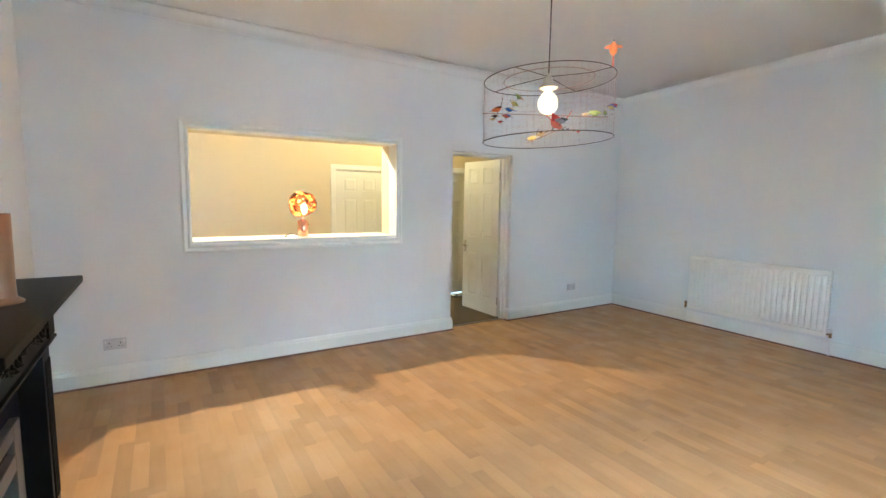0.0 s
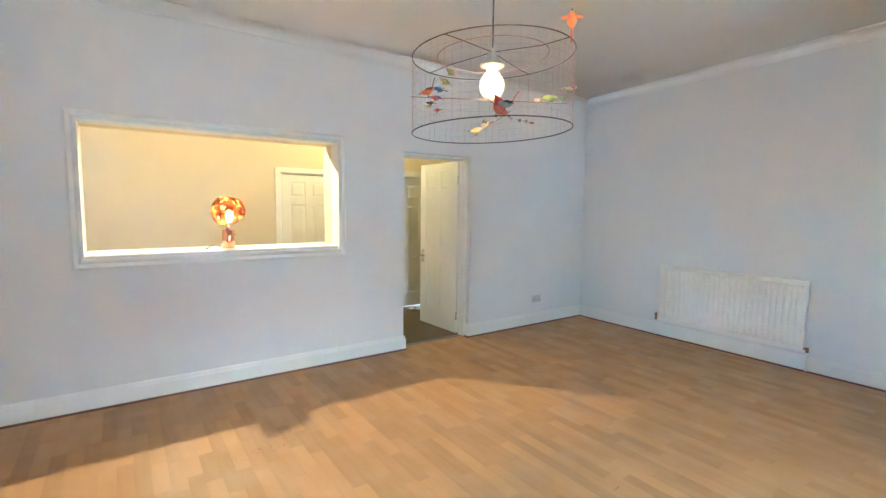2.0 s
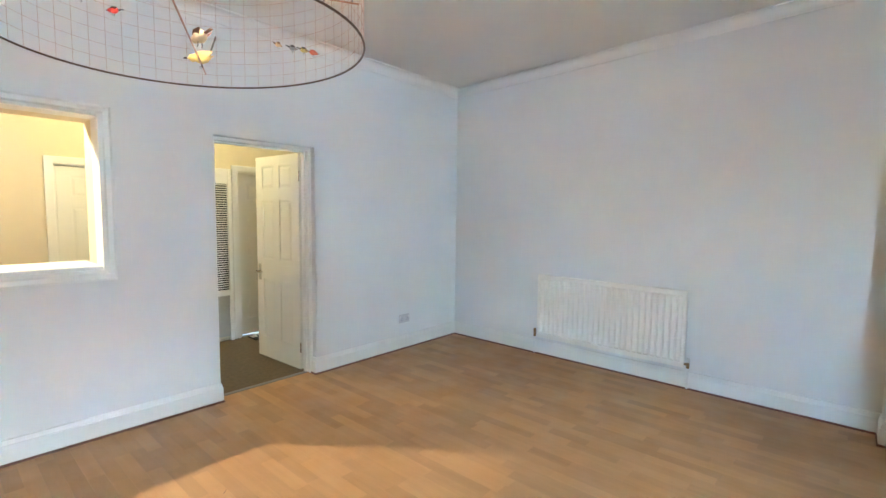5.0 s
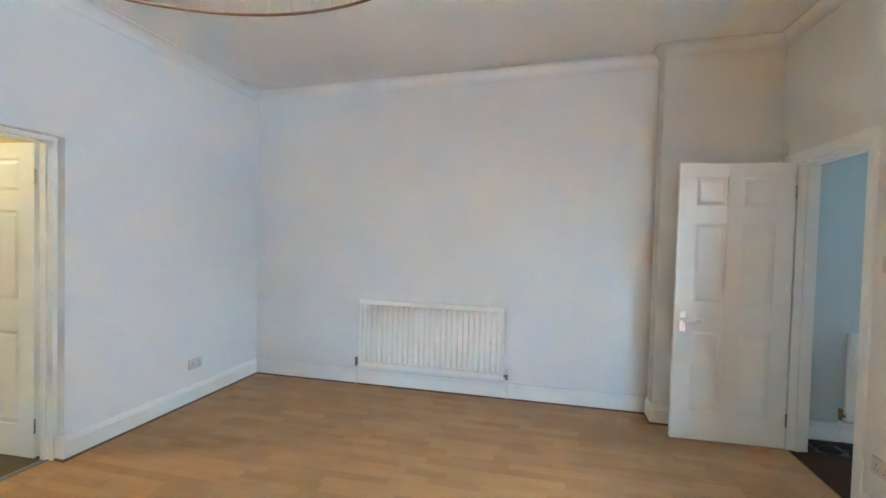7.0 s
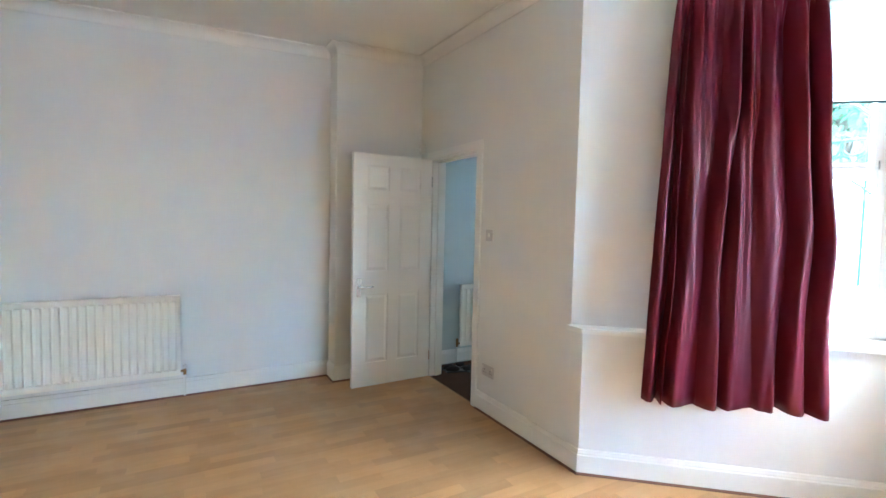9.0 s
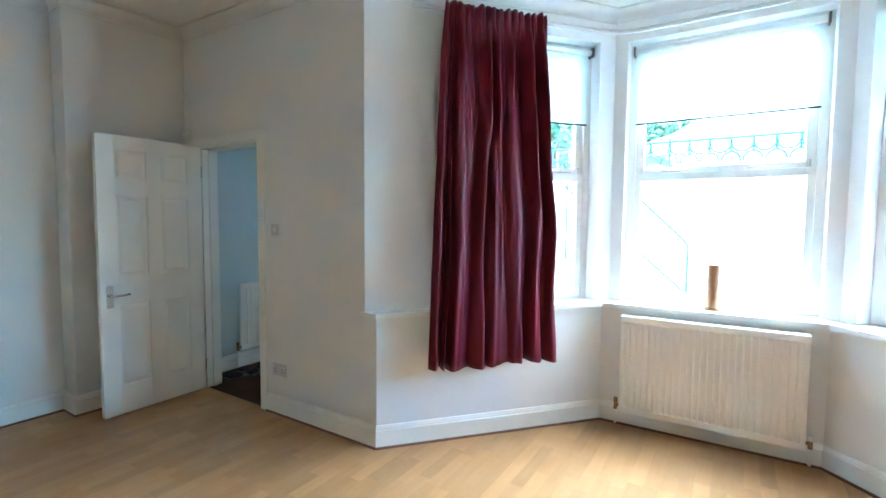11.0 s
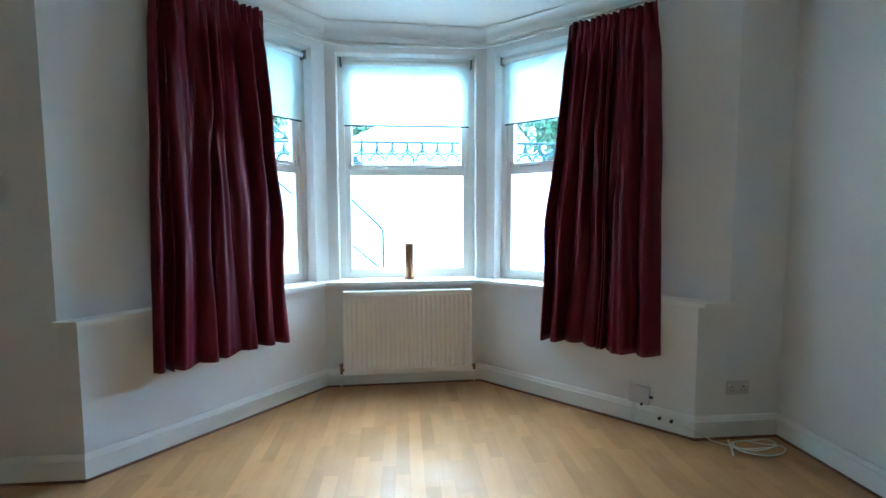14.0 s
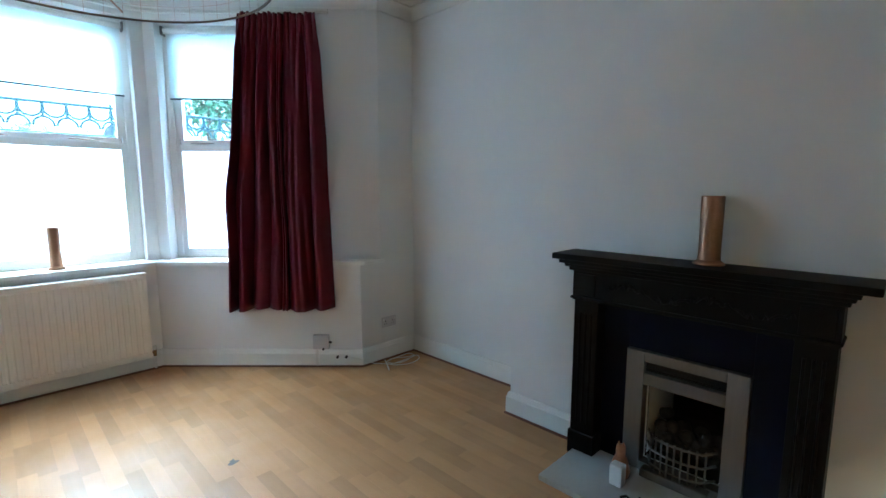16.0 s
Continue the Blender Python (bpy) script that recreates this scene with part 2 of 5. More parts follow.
def wall(name, p, q, z0, z1, th, mat, label, openings=()):
    """A wall whose room face runs from p to q with the room on the left; openings are (from, to, low, high)."""
    bm = bmesh.new()
    p, q = Vector(p), Vector(q)
    L = (q - p).length
    e = (q - p) / L
    o = Vector((e.y, -e.x))
    us = sorted({0, L, *(u for a in openings for u in a[:2])})
    zs = sorted({z0, z1, *(z for a in openings for z in a[2:])})
    verts = {}

    def V(i, j, k):
        if (i, j, k) not in verts:
            c = p + e * us[i] + o * (th * k)
            verts[i, j, k] = bm.verts.new((c.x, c.y, zs[j]))
        return verts[i, j, k]

    def solid(i, j):
        if not (0 <= i < len(us) - 1 and 0 <= j < len(zs) - 1):
            return False
        um, zm = (us[i] + us[i + 1]) / 2, (zs[j] + zs[j + 1]) / 2
        return not any(a < um < b and c < zm < d for a, b, c, d in openings)

    for i in range(len(us) - 1):
        for j in range(len(zs) - 1):
            if solid(i, j):
                bm.faces.new((V(i, j, 0), V(i + 1, j, 0), V(i + 1, j + 1, 0), V(i, j + 1, 0)))
                bm.faces.new((V(i, j, 1), V(i, j + 1, 1), V(i + 1, j + 1, 1), V(i + 1, j, 1)))
                for di, dj, a, b in ((-1, 0, (i, j), (i, j + 1)), (1, 0, (i + 1, j), (i + 1, j + 1)), (0, -1, (i, j), (i + 1, j)), (0, 1, (i, j + 1), (i + 1, j + 1))):
                    if not solid(i + di, j + dj):
                        bm.faces.new((V(*a, 0), V(*b, 0), V(*b, 1), V(*a, 1)))
    return setting(name, bm, mat, label, "wall")


# ---- plan ----
CEIL, TOP = 2.90, 2.985
YA, XB, YC, YCW, XD = 4.405, 5.60, -0.09, -0.21, -0.69
PIER_X, PIER_Y = 5.40, 0.73
BREAST_X, BR0, BR1 = -0.35, 1.10, 3.13
LOW = [(-0.14, YCW), (0.99, -1.335), (2.255, -1.310), (3.30, YC)]
UP = [(-0.34, YCW), (0.935, -1.44), (2.24, -1.44), (3.395, YC)]
SILL = 0.85
D1 = (2.885, 3.712, 1.962)
D2 = (4.41, 5.19, 2.01)
HATCH = (0.40, 2.208, 1.055, 1.980)



def sag(x, y):
    """How far the old ceiling lies off its nominal height: high over the hall door, low in the far corner."""
    y = max(y, -0.1)
    return -0.06 + 0.007 * (4.4 - y) + (x - 1) / 4.4 * (-0.035 + 0.029 * (4.4 - y))


ceiling = bmesh.new()
n_ = 20
cols_ = [[[ceiling.verts.new((-1.2 + 7.5 * i / n_, -1.70 + 8.9 * j / n_, top + sag(-1.2 + 7.5 * i / n_, -1.70 + 8.9 * j / n_))) for j in range(n_ + 1)] for i in range(n_ + 1)] for top in (CEIL, CEIL + 0.2)]
for i in range(n_):
    for j in range(n_):
        for layer in cols_:
            ceiling.faces.new((layer[i][j], layer[i + 1][j], layer[i + 1][j + 1], layer[i][j + 1]))
low_, high_ = cols_
rim = [(i, 0) for i in range(n_)] + [(n_, j) for j in range(n_)] + [(i, n_) for i in range(n_, 0, -1)] + [(0, j) for j in range(n_, 0, -1)]
for (i, j), (k, m_) in zip(rim, rim[1:] + rim[:1]):
    ceiling.faces.new((low_[i][j], low_[k][m_], high_[k][m_], high_[i][j]))
setting("ceiling_hall", boxed(4.1, 5.7, -2.56, -1.701, 2.93, 3.1), M_CEIL, "white painted plaster ceiling of the hall", "ceiling")
setting("ceiling", ceiling, M_CEIL, "smooth white painted plaster ceiling over the rooms", "ceiling")

wall("wall_north", (XB, YA), (XD, YA), 0, TOP, 0.15, M_WALL, "white painted wall with a serving hatch and a doorway",
     [(XB - D1[1], XB - D1[0], 0, D1[2]), (XB - HATCH[1], XB - HATCH[0], HATCH[2], HATCH[3])])
wall("wall_east", (XB, PIER_Y), (XB, YA), 0, TOP, 0.2, M_WALL, "white painted wall behind the long radiator")
wall("wall_pier_side", (PIER_X + 0.004, PIER_Y), (XB + 0.1, PIER_Y), 0, TOP, 0.1, M_WALL, "shallow return of the pier beside the door")
wall("wall_pier", (PIER_X, YC - 0.1), (PIER_X, PIER_Y - 0.004), 0, TOP, 0.12, M_WALL, "white painted pier behind the open door")
wall("wall_door_side", (UP[3][0], YC), (PIER_X, YC), 0, TOP, 0.14, M_WALL, "white painted wall with the hall doorway",
     [(D2[0] - UP[3][0], D2[1] - UP[3][0], 0, D2[2])])
wall("wall_corner_west", (XD, YCW), (UP[0][0], YCW), 0, TOP, 0.14, M_WALL, "short white wall beside the bay window")
bm = bmesh.new()
for a, b, c in (((UP[3][0], YC), (LOW[3][0], YC), 0.139), ((LOW[0][0], YCW), (UP[0][0], YCW), 0.139)):
    x0, x1 = sorted((a[0], b[0]))
    box(bm, x0, x1, a[1] - 0.3, a[1] - 0.0005, 0, SILL - 0.03)
setting("wall_bay_return", bm, M_WALL, "low white returns of the bay beneath the sill", "wall")
wall("wall_alcove_south", (XD, BR0), (XD, YCW), 0, TOP, 0.15, M_WALL, "white alcove wall beside the chimney breast")
wall("wall_alcove_north", (XD, YA), (XD, BR1), 0, TOP, 0.15, M_WALL, "white alcove wall beside the chimney breast")
wall("wall_breast_south", (BREAST_X - 0.004, BR0), (XD - 0.1, BR0), 0, TOP, 0.1, M_WALL, "side of the chimney breast")
wall("wall_breast_north", (XD - 0.1, BR1), (BREAST_X - 0.004, BR1), 0, TOP, 0.1, M_WALL, "side of the chimney breast")
wall("wall_chimney_breast", (BREAST_X, BR1 - 0.004), (BREAST_X, BR0 + 0.004), 0, TOP, 0.4, M_WALL, "white chimney breast with a fire recess",
     [(BR1 - 0.004 - 2.29, BR1 - 0.004 - 1.95, 0.09, 0.46)])
names = ("bay_west", "bay_middle", "bay_east")
lens = [(Vector(UP[i + 1]) - Vector(UP[i])).length for i in range(3)]
WIN = [(lens[0] - 0.085 - 0.955, lens[0] - 0.085, SILL - 0.012, 2.675), (0.085, lens[1] - 0.085, SILL - 0.012, 2.675), (0.125, 0.125 + 0.885, SILL - 0.012, 2.675)]
for i in range(3):
    wall("wall_" + names[i] + "_low", LOW[i], LOW[i + 1], 0, SILL - 0.002, 0.3, M_WALL, "white painted dado wall under the bay sill")
    wall("wall_" + names[i], UP[i], UP[i + 1], SILL - 0.012, TOP, 0.22, M_WALL, "white painted bay wall round the sash window", [WIN[i]])

# rooms beyond the openings
wall("wall_kitchen_north", (3.72, 6.60), (-0.9, 6.60), 0, TOP, 0.15, M_KITCHEN, "cream painted kitchen wall lit by a warm lamp", [(3.72 - 3.08, 3.72 - 2.31, 0, 1.855)])
wall("wall_partition", (2.87, 5.5), (2.87, 4.56), 0, TOP, 0.08, M_KITCHEN, "cream painted partition between kitchen and lobby")
wall("wall_kitchen_west", (-0.9, 6.60), (-0.9, 4.4), 0, TOP, 0.15, M_KITCHEN, "cream painted kitchen side wall")
wall("wall_lobby_north", (4.9, 6.0), (3.40, 6.0), 0, TOP, 0.14, M_KITCHEN, "cream painted lobby wall with a doorway",
     [(4.9 - 4.53, 4.9 - 3.77, 0, 1.85)])
wall("wall_lobby_return", (3.40, 6.0), (3.40, 6.60), 0, TOP, 0.14, M_KITCHEN, "return of the lobby wall")
wall("wall_lobby_east", (4.75, 4.5), (4.75, 6.1), 0, TOP, 0.15, M_KITCHEN, "cream painted lobby side wall")
wall("wall_hall_east", (5.42, -2.3), (5.42, -0.20), 0, TOP, 0.15, M_HALL, "pale blue painted hall wall")
wall("wall_hall_west", (4.25, -0.22), (4.25, -2.3), 0, TOP, 0.12, M_HALL, "pale blue painted hall wall")
# The opening, out of view, is added to let sky light into the hall.
wall("wall_hall_south", (4.25, -2.3), (5.42, -2.3), 0, TOP, 0.2, M_HALL, "pale blue hall end wall with a bright opening", [(0.42, 0.76, 1.3, 1.95)])
setting("floor_kitchen", boxed(-1.0, 4.9, 4.50, 7.2, -0.1, -0.004), M_CARPET, "brown carpet in the lobby and kitchen", "floor")
setting("floor_hall", boxed(4.2, 5.6, -2.5, -0.12, -0.1, -0.004), M_HALLF, "dark brown hall floor", "floor")
setting("floor_threshold", boxed(D1[0], D1[1], 4.49, 4.53, -0.02, 0.006, bevel=0.004), M_SILVER, "thin metal strip where carpet meets wood", "trim")

# floor base; the strips are laid at the end
floor = setting("floor", boxed(-0.75, 5.65, -1.75, 4.50, -0.1, -0.006), M_GAP, "worn beech strip floor laid towards the bay", "floor")

SK = [(0, 0.014), (0.019, 0.014), (0.019, 0.112), (0.014, 0.118), (0.014, 0.124), (0.008, 0.142), (0, 0.145)]
BEAD = [(0.0, 0.0), (0.026, 0.0), (0.026, 0.008), (0.02, 0.0138), (0.0, 0.0138)]
RUNS = [[(D1[0], YA + 0.10), (D1[0], YA), (XD, YA), (XD, BR1), (BREAST_X, BR1), (BREAST_X, 2.64)],
        [(BREAST_X, 1.585), (BREAST_X, BR0), (XD, BR0), (XD, YCW), LOW[0], LOW[1], LOW[2], LOW[3], (4.355, YC)],
        [(5.245, YC), (PIER_X, YC), (PIER_X, PIER_Y), (XB, PIER_Y), (XB, YA), (D1[1], YA), (D1[1], YA + 0.05)]]
for run in RUNS:
    setting("baseboard", sweep(bmesh.new(), run, SK), M_TRIM, "moulded white gloss skirting board")
    setting("trim_bead", sweep(bmesh.new(), run, BEAD), M_BEAD, "thin reddish brown bead along the floor edge", "trim")
for run in ([(4.53, 6.0), (4.75, 6.0), (4.75, 4.56)], [(5.42, -2.3), (5.42, -0.23)], [(2.31 - 0.07, 6.6), (-0.9, 6.6), (-0.9, 4.56)]):
    setting("baseboard", sweep(bmesh.new(), run[::-1] if run[0][0] == 4.53 else run, SK), M_TRIM, "white skirting board in the far room")
ROOM = [(XD, YCW), *UP, (PIER_X, YC), (PIER_X, PIER_Y), (XB, PIER_Y), (XB, YA), (XD, YA), (XD, BR1), (BREAST_X, BR1), (BREAST_X, BR0), (XD, BR0)]
CORN = [(0, 2.812), (0.008, 2.812), (0.010, 2.819), (0.005, 2.8195), (0.006, 2.824)] + [(0.006 + 0.058 * (1 - math.cos(a)), 2.824 + 0.066 * math.sin(a)) for a in [radians(9 * k) for k in range(1, 11)]] + [(0.0645, 2.8895), (0.072, 2.8902), (0.073, CEIL + 0.004), (0, CEIL + 0.004)]
cornice = sweep(bmesh.new(), ROOM, CORN, closed=True)
for v_ in cornice.verts:
    v_.co.z += sag(v_.co.x, v_.co.y)
setting("trim_cornice", cornice, M_CEIL, "white coved plaster cornice round the ceiling", "trim")

# sill board round the bay
sill = bmesh.new()
inner, outer = offset_path(LOW, 0.035), offset_path(UP, -0.12)
inner[0], inner[-1] = Vector((-0.36, YCW + 0.03)), Vector((3.40, YC + 0.03))
inner.insert(1, Vector((LOW[0][0] - 0.02, YCW + 0.03)))
inner.insert(len(inner) - 1, Vector((LOW[3][0] - 0.02, YC + 0.03)))
outer[0], outer[-1] = Vector((-0.36, YCW - 0.13)), Vector((3.41, YC - 0.13))
ring = inner + outer[::-1]
lo, hi = [sill.verts.new((v.x, v.y, SILL - 0.028)) for v in ring], [sill.verts.new((v.x, v.y, SILL)) for v in ring]
sill.faces.new(hi)
sill.faces.new(lo[::-1])
for i in range(len(ring)):
    j = (i + 1) % len(ring)
    sill.faces.new((lo[i], lo[j], hi[j], hi[i]))
setting("window_board", sill, M_TRIM, "white gloss sill board running round the bay", "sill")


# ---- doors ----
def door_leaf(name, m, w, h, label, group="six panel doors", handle=True):
    """Hinge on x = 0, the leaf runs along +x, its thickness along y."""
    d = thing(name, m, label, "door", group)
    T, c = 0.019, 0.011
    sx, mid = 0.112, 0.095
    pw = (w - 2 * sx - mid) / 2
    cols = [(sx, sx + pw), (sx + pw + mid, w - sx)]
    rows = [(0.103 * h, 0.40 * h), (0.50 * h, 0.786 * h), (0.845 * h, 0.95 * h)]
    bm = bmesh.new()
    box(bm, 0.004, w - 0.004, -c, c, 0.004, h - 0.004)
    for s in (-1, 1):
        ya, yb = sorted((s * (c + 0.0004), s * T))
        for x0, x1 in ((0, sx), (cols[0][1], cols[1][0]), (w - sx, w)):
            box(bm, x0, x1, ya, yb, 0, h, bevel=0.0025)
        zz = [0] + [z for r in rows for z in r] + [h]
        for z0, z1 in zip(zz[::2], zz[1::2]):
            for x0, x1 in cols:
                box(bm, x0 - 0.001, x1 + 0.001, ya, yb - 0.0003 if s > 0 else yb, z0, z1, bevel=0.0025)
    part("leaf", bm, M_DOOR, d)
    for x0, x1 in cols:
        for z0, z1 in rows:
            bm = bmesh.new()
            for s in (-1, 1):
                g, b = 0.012, 0.02
                o4 = [bm.verts.new((x, s * (c + 0.0012), z)) for x, z in ((x0 + g, z0 + g), (x1 - g, z0 + g), (x1 - g, z1 - g), (x0 + g, z1 - g))]
                i4 = [bm.verts.new((x, s * (T - 0.002), z)) for x, z in ((x0 + g + b, z0 + g + b), (x1 - g - b, z0 + g + b), (x1 - g - b, z1 - g - b), (x0 + g + b, z1 - g - b))]
                bm.faces.new(i4)
                for k in range(4):
                    bm.faces.new((o4[k], o4[(k + 1) % 4], i4[(k + 1) % 4], i4[k]))
            part("panel", bm, M_DOOR, d)
    if handle:
        hd = new("handle")
        hd.parent = d
        hd.location = (w - 0.055, 0, 0.435 * h)
        tagged(hd, "polished chrome lever handle")
        for s in (-1, 1):
            y0, y1 = sorted((s * T, s * (T + 0.008)))
            part("backplate", boxed(-0.02, 0.02, y0, y1, -0.085, 0.07, bevel=0.003), M_CHROME, hd)
            bm = rod(bmesh.new(), [(0, s * T, 0), (0, s * (T + 0.045), 0), (-0.02, s * (T + 0.052), 0), (-0.11, s * (T + 0.05), 0.004)], 0.008, 10)
            part("lever", bm, M_CHROME, hd, smooth=True)
    for z in (0.2, h - 0.2):
        part("hinge", rod(bmesh.new(), [(-0.006, T, z - 0.045), (-0.006, T, z + 0.045)], 0.006, 8), M_CHROME, d)
    return d


def lining(name, m, w, h, depth, label, archi=(), t=0.028):
    """A lining round an opening w wide: x across, y into the wall; archi lists the sides (0 front, 1 back) with architraves."""
    d = tagged(new(name), label, "door frame", kind="structure")
    d.matrix_world = m
    for x0, x1, z0, z1 in ((0, t, 0, h - t), (w - t, w, 0, h - t), (0, w, h - t, h)):
        part("frame", boxed(x0, x1, 0.004, depth - 0.004, z0 + 0.001, z1, bevel=0.002), M_TRIM, d)
    for x0, x1, z0, z1 in ((t, t + 0.013, 0, h - t), (w - t - 0.013, w - t, 0, h - t), (t, w - t, h - t - 0.013, h - t)):
        part("stop", boxed(x0, x1, 0.045, 0.085, z0 + 0.002, z1), M_TRIM, d)
    for side in archi:
        y0, y1 = (-0.016, 0.002) if side == 0 else (depth - 0.002, depth + 0.016)
        a = 0.055
        for x0, x1, z0, z1 in ((-a, 0.012, 0, h - 0.0005), (w - 0.012, w + a, 0, h - 0.0005), (-a, w + a, h - 0.012, h + a)):
            part("architrave", boxed(x0, x1, y0, y1 - (0.001 if z0 else 0), z0, z1, bevel=0.004), M_TRIM, d)
    return d


lining("door_frame", pose(D1[0] + 0.001, YA + 0.05, 0), D1[1] - D1[0] - 0.002, D1[2] - 0.001, 0.10, "white painted door lining set back in the wall")
door_leaf("door", pose(D1[1] - 0.035, YA + 0.165, 0.012, 0, 0, 92.3), 0.705, 1.912, "cream lit white six panel door standing open into the lobby")
lining("door_frame", pose(D2[0] + 0.001, YC - 0.14, 0), D2[1] - D2[0] - 0.002, D2[2] - 0.001, 0.14, "white painted door frame to the hall", archi=(1,))
door_leaf("door", pose(D2[1] - 0.025, YC + 0.02, 0.012, 0, 0, 91.5), 0.735, 1.983, "white six panel door standing open against the pier")
lining("door_frame", pose(2.311, 6.60, 0), 0.768, 1.854, 0.15, "cream painted door frame in the kitchen", archi=(0,))
door_leaf("door", pose(2.341, 6.63, 0.01), 0.708, 1.81, "closed cream six panel kitchen door", handle=False)
lining("door_frame", pose(3.771, 6.0, 0), 0.758, 1.849, 0.14, "cream painted door frame in the lobby", archi=(0,))
door_leaf("door", pose(4.50, 6.09, 0.01, 0, 0, 180), 0.70, 1.80, "closed cream six panel door at the end of the lobby", handle=False)


# ---- hatch frame ----
def frame_round(name, m, w, h, a, prof_t, label):
    """A picture-frame moulding round an opening w by h, a wide."""
    bm = bmesh.new()
    pr = [(0, 0), (0, prof_t), (a * 0.25, prof_t), (a * 0.45, prof_t * 0.6), (a * 0.8, prof_t * 0.85), (a, prof_t * 0.5), (a, 0)]
    loops = [[bm.verts.new((x, -y, z)) for x, z in ((-d, -d), (w + d, -d), (w + d, h + d), (-d, h + d))] for d, y in pr]
    for k in range(len(pr)):
        A, B = loops[k], loops[(k + 1) % len(pr)]
        for i in range(4):
            bm.faces.new((A[i], A[(i + 1) % 4], B[(i + 1) % 4], B[i]))
    ob = setting(name, bm, M_TRIM, label, "trim")
    ob.matrix_world = m
    return ob


frame_round("trim_hatch_frame", pose(HATCH[0], YA, HATCH[2]), HATCH[1] - HATCH[0], HATCH[3] - HATCH[2], 0.07, 0.024, "moulded white frame round the serving hatch")
setting("hatch_shelf", boxed(HATCH[0] + 0.002, HATCH[1] - 0.002, YA - 0.002, YA + 0.42, HATCH[2] + 0.001, HATCH[2] + 0.022, bevel=0.003), M_TRIM, "cream painted shelf board through the hatch", "shelf")


# ---- windows and blinds ----
def window(i):
    p, q = Vector(UP[i]), Vector(UP[i + 1])
    e = (q - p).normalized()
    ang = math.degrees(math.atan2(e.y, e.x))
    a, b, z0, z1 = WIN[i]
    z0 = SILL + 0.001
    o = p + e * a
    w, h = b - a, z1 - z0
    # local x along the wall, y towards the room, z up
    d = tagged(new("window_%d" % (i + 1)), "tall white painted sash window looking onto a light well", "window", kind="structure")
    d.matrix_world = pose(o.x, o.y, z0, 0, 0, ang)
    y0, y1 = -0.17, -0.10
    f = 0.052
    bm = bmesh.new()
    for x0, x1, c0, c1 in ((0.001, f, 0.001, h - 0.001), (w - f, w - 0.001, 0.001, h - 0.001)):
        box(bm, x0, x1, y0, y1, c0, c1, bevel=0.004)
    box(bm, f, w - f, y0, y1, h - f, h - 0.001)
    box(bm, f, w - f, y0, y1, 0.001, 0.03)
    part("window_frame", bm, M_TRIM, d)
    s, zr = 0.042, 0.86
    bm = bmesh.new()
    for x0, x1, c0, c1 in ((f, f + s, 0.03, zr + 0.05), (w - f - s, w - f, 0.03, zr + 0.05), (f + s, w - f - s, 0.03, 0.075), (f + s, w - f - s, zr, zr + 0.05)):
        box(bm, x0, x1, y0 + 0.035, y1 - 0.004, c0, c1, bevel=0.003)
    part("lower_sash", bm, M_TRIM, d)
    bm = bmesh.new()
    s2 = 0.055
    for x0, x1, c0, c1 in ((f, f + s2, zr + 0.05, h - f), (w - f - s2, w - f, zr + 0.05, h - f), (f + s2, w - f - s2, h - f - 0.045, h - f), (f + s2, w - f - s2, zr + 0.052, zr + 0.09)):
        box(bm, x0, x1, y0 + 0.005, y1 - 0.02, c0, c1, bevel=0.003)
    part("upper_sash", bm, M_TRIM, d)
    for x0, x1, c0, c1, yy in ((f + s, w - f - s, 0.075, zr, y0 + 0.05), (f + s2, w - f - s2, zr + 0.09, h - f - 0.045, y0 + 0.025)):
        g = part("pane", boxed(x0 - 0.003, x1 + 0.003, yy, yy + 0.004, c0 - 0.003, c1 + 0.003), M_GLASS, d)
        g.visible_shadow = False
    bm = bmesh.new()
    for k in (0.28, 0.72):
        rod(bm, [(w * k - 0.09, y1 + 0.004, zr + 0.062), (w * k + 0.09, y1 + 0.004, zr + 0.062)], 0.005, 8)
    for x in (f + 0.03, w - f - 0.03):
        rod(bm, [(x, y1 - 0.018, zr + 0.055), (x, y1 - 0.016, zr + 0.10)], 0.005, 8)
    part("catch", bm, M_CHROME, d)
    # roller blind
    bl = thing("roller_blind", pose(o.x, o.y, z0, 0, 0, ang), "half lowered white roller blind at the window head", "blind", "bay blinds")
    yb = -0.055
    part("roller", rod(bmesh.new(), [(0.045, yb, h - 0.06), (w - 0.045, yb, h - 0.06)], 0.021, 14), M_PLASTIC, bl, smooth=True)
    bm = bmesh.new()
    n = 10
    cols = []
    for k in range(n + 1):
        x = 0.05 + (w - 0.1) * k / n
        cols.append([bm.verts.new((x, yb - 0.02 + 0.0015 * math.sin(k * 1.7 + i), z)) for z in (h - 0.06, h - 0.30, h - 0.560)])
    for A, B in zip(cols, cols[1:]):
        for k in range(2):
            bm.faces.new((A[k], B[k], B[k + 1], A[k + 1]))
    cl = part("cloth", bm, M_BLIND, bl)
    so = cl.modifiers.new("thickness", "SOLIDIFY")
    so.thickness = 0.0008
    part("bottom_bar", rod(bmesh.new(), [(0.05, yb - 0.02, h - 0.562), (w - 0.05, yb - 0.02, h - 0.562)], 0.006, 8), M_IRON, bl, "thin dark bottom bar")
    for x in (0.03, w - 0.042):
        part("bracket", boxed(x, x + 0.012, yb - 0.03, yb + 0.03, h - 0.095, h - 0.03, bevel=0.003), M_SILVER, bl)
    bm = bmesh.new()
    rod(bm, [(w - 0.052, yb + 0.024, h - 0.08), (w - 0.055, yb + 0.026, h - 0.45), (w - 0.060, yb + 0.027, h - 0.80), (w - 0.066, yb + 0.026, h - 0.45), (w - 0.068, yb + 0.024, h - 0.08)], 0.0016, 5)
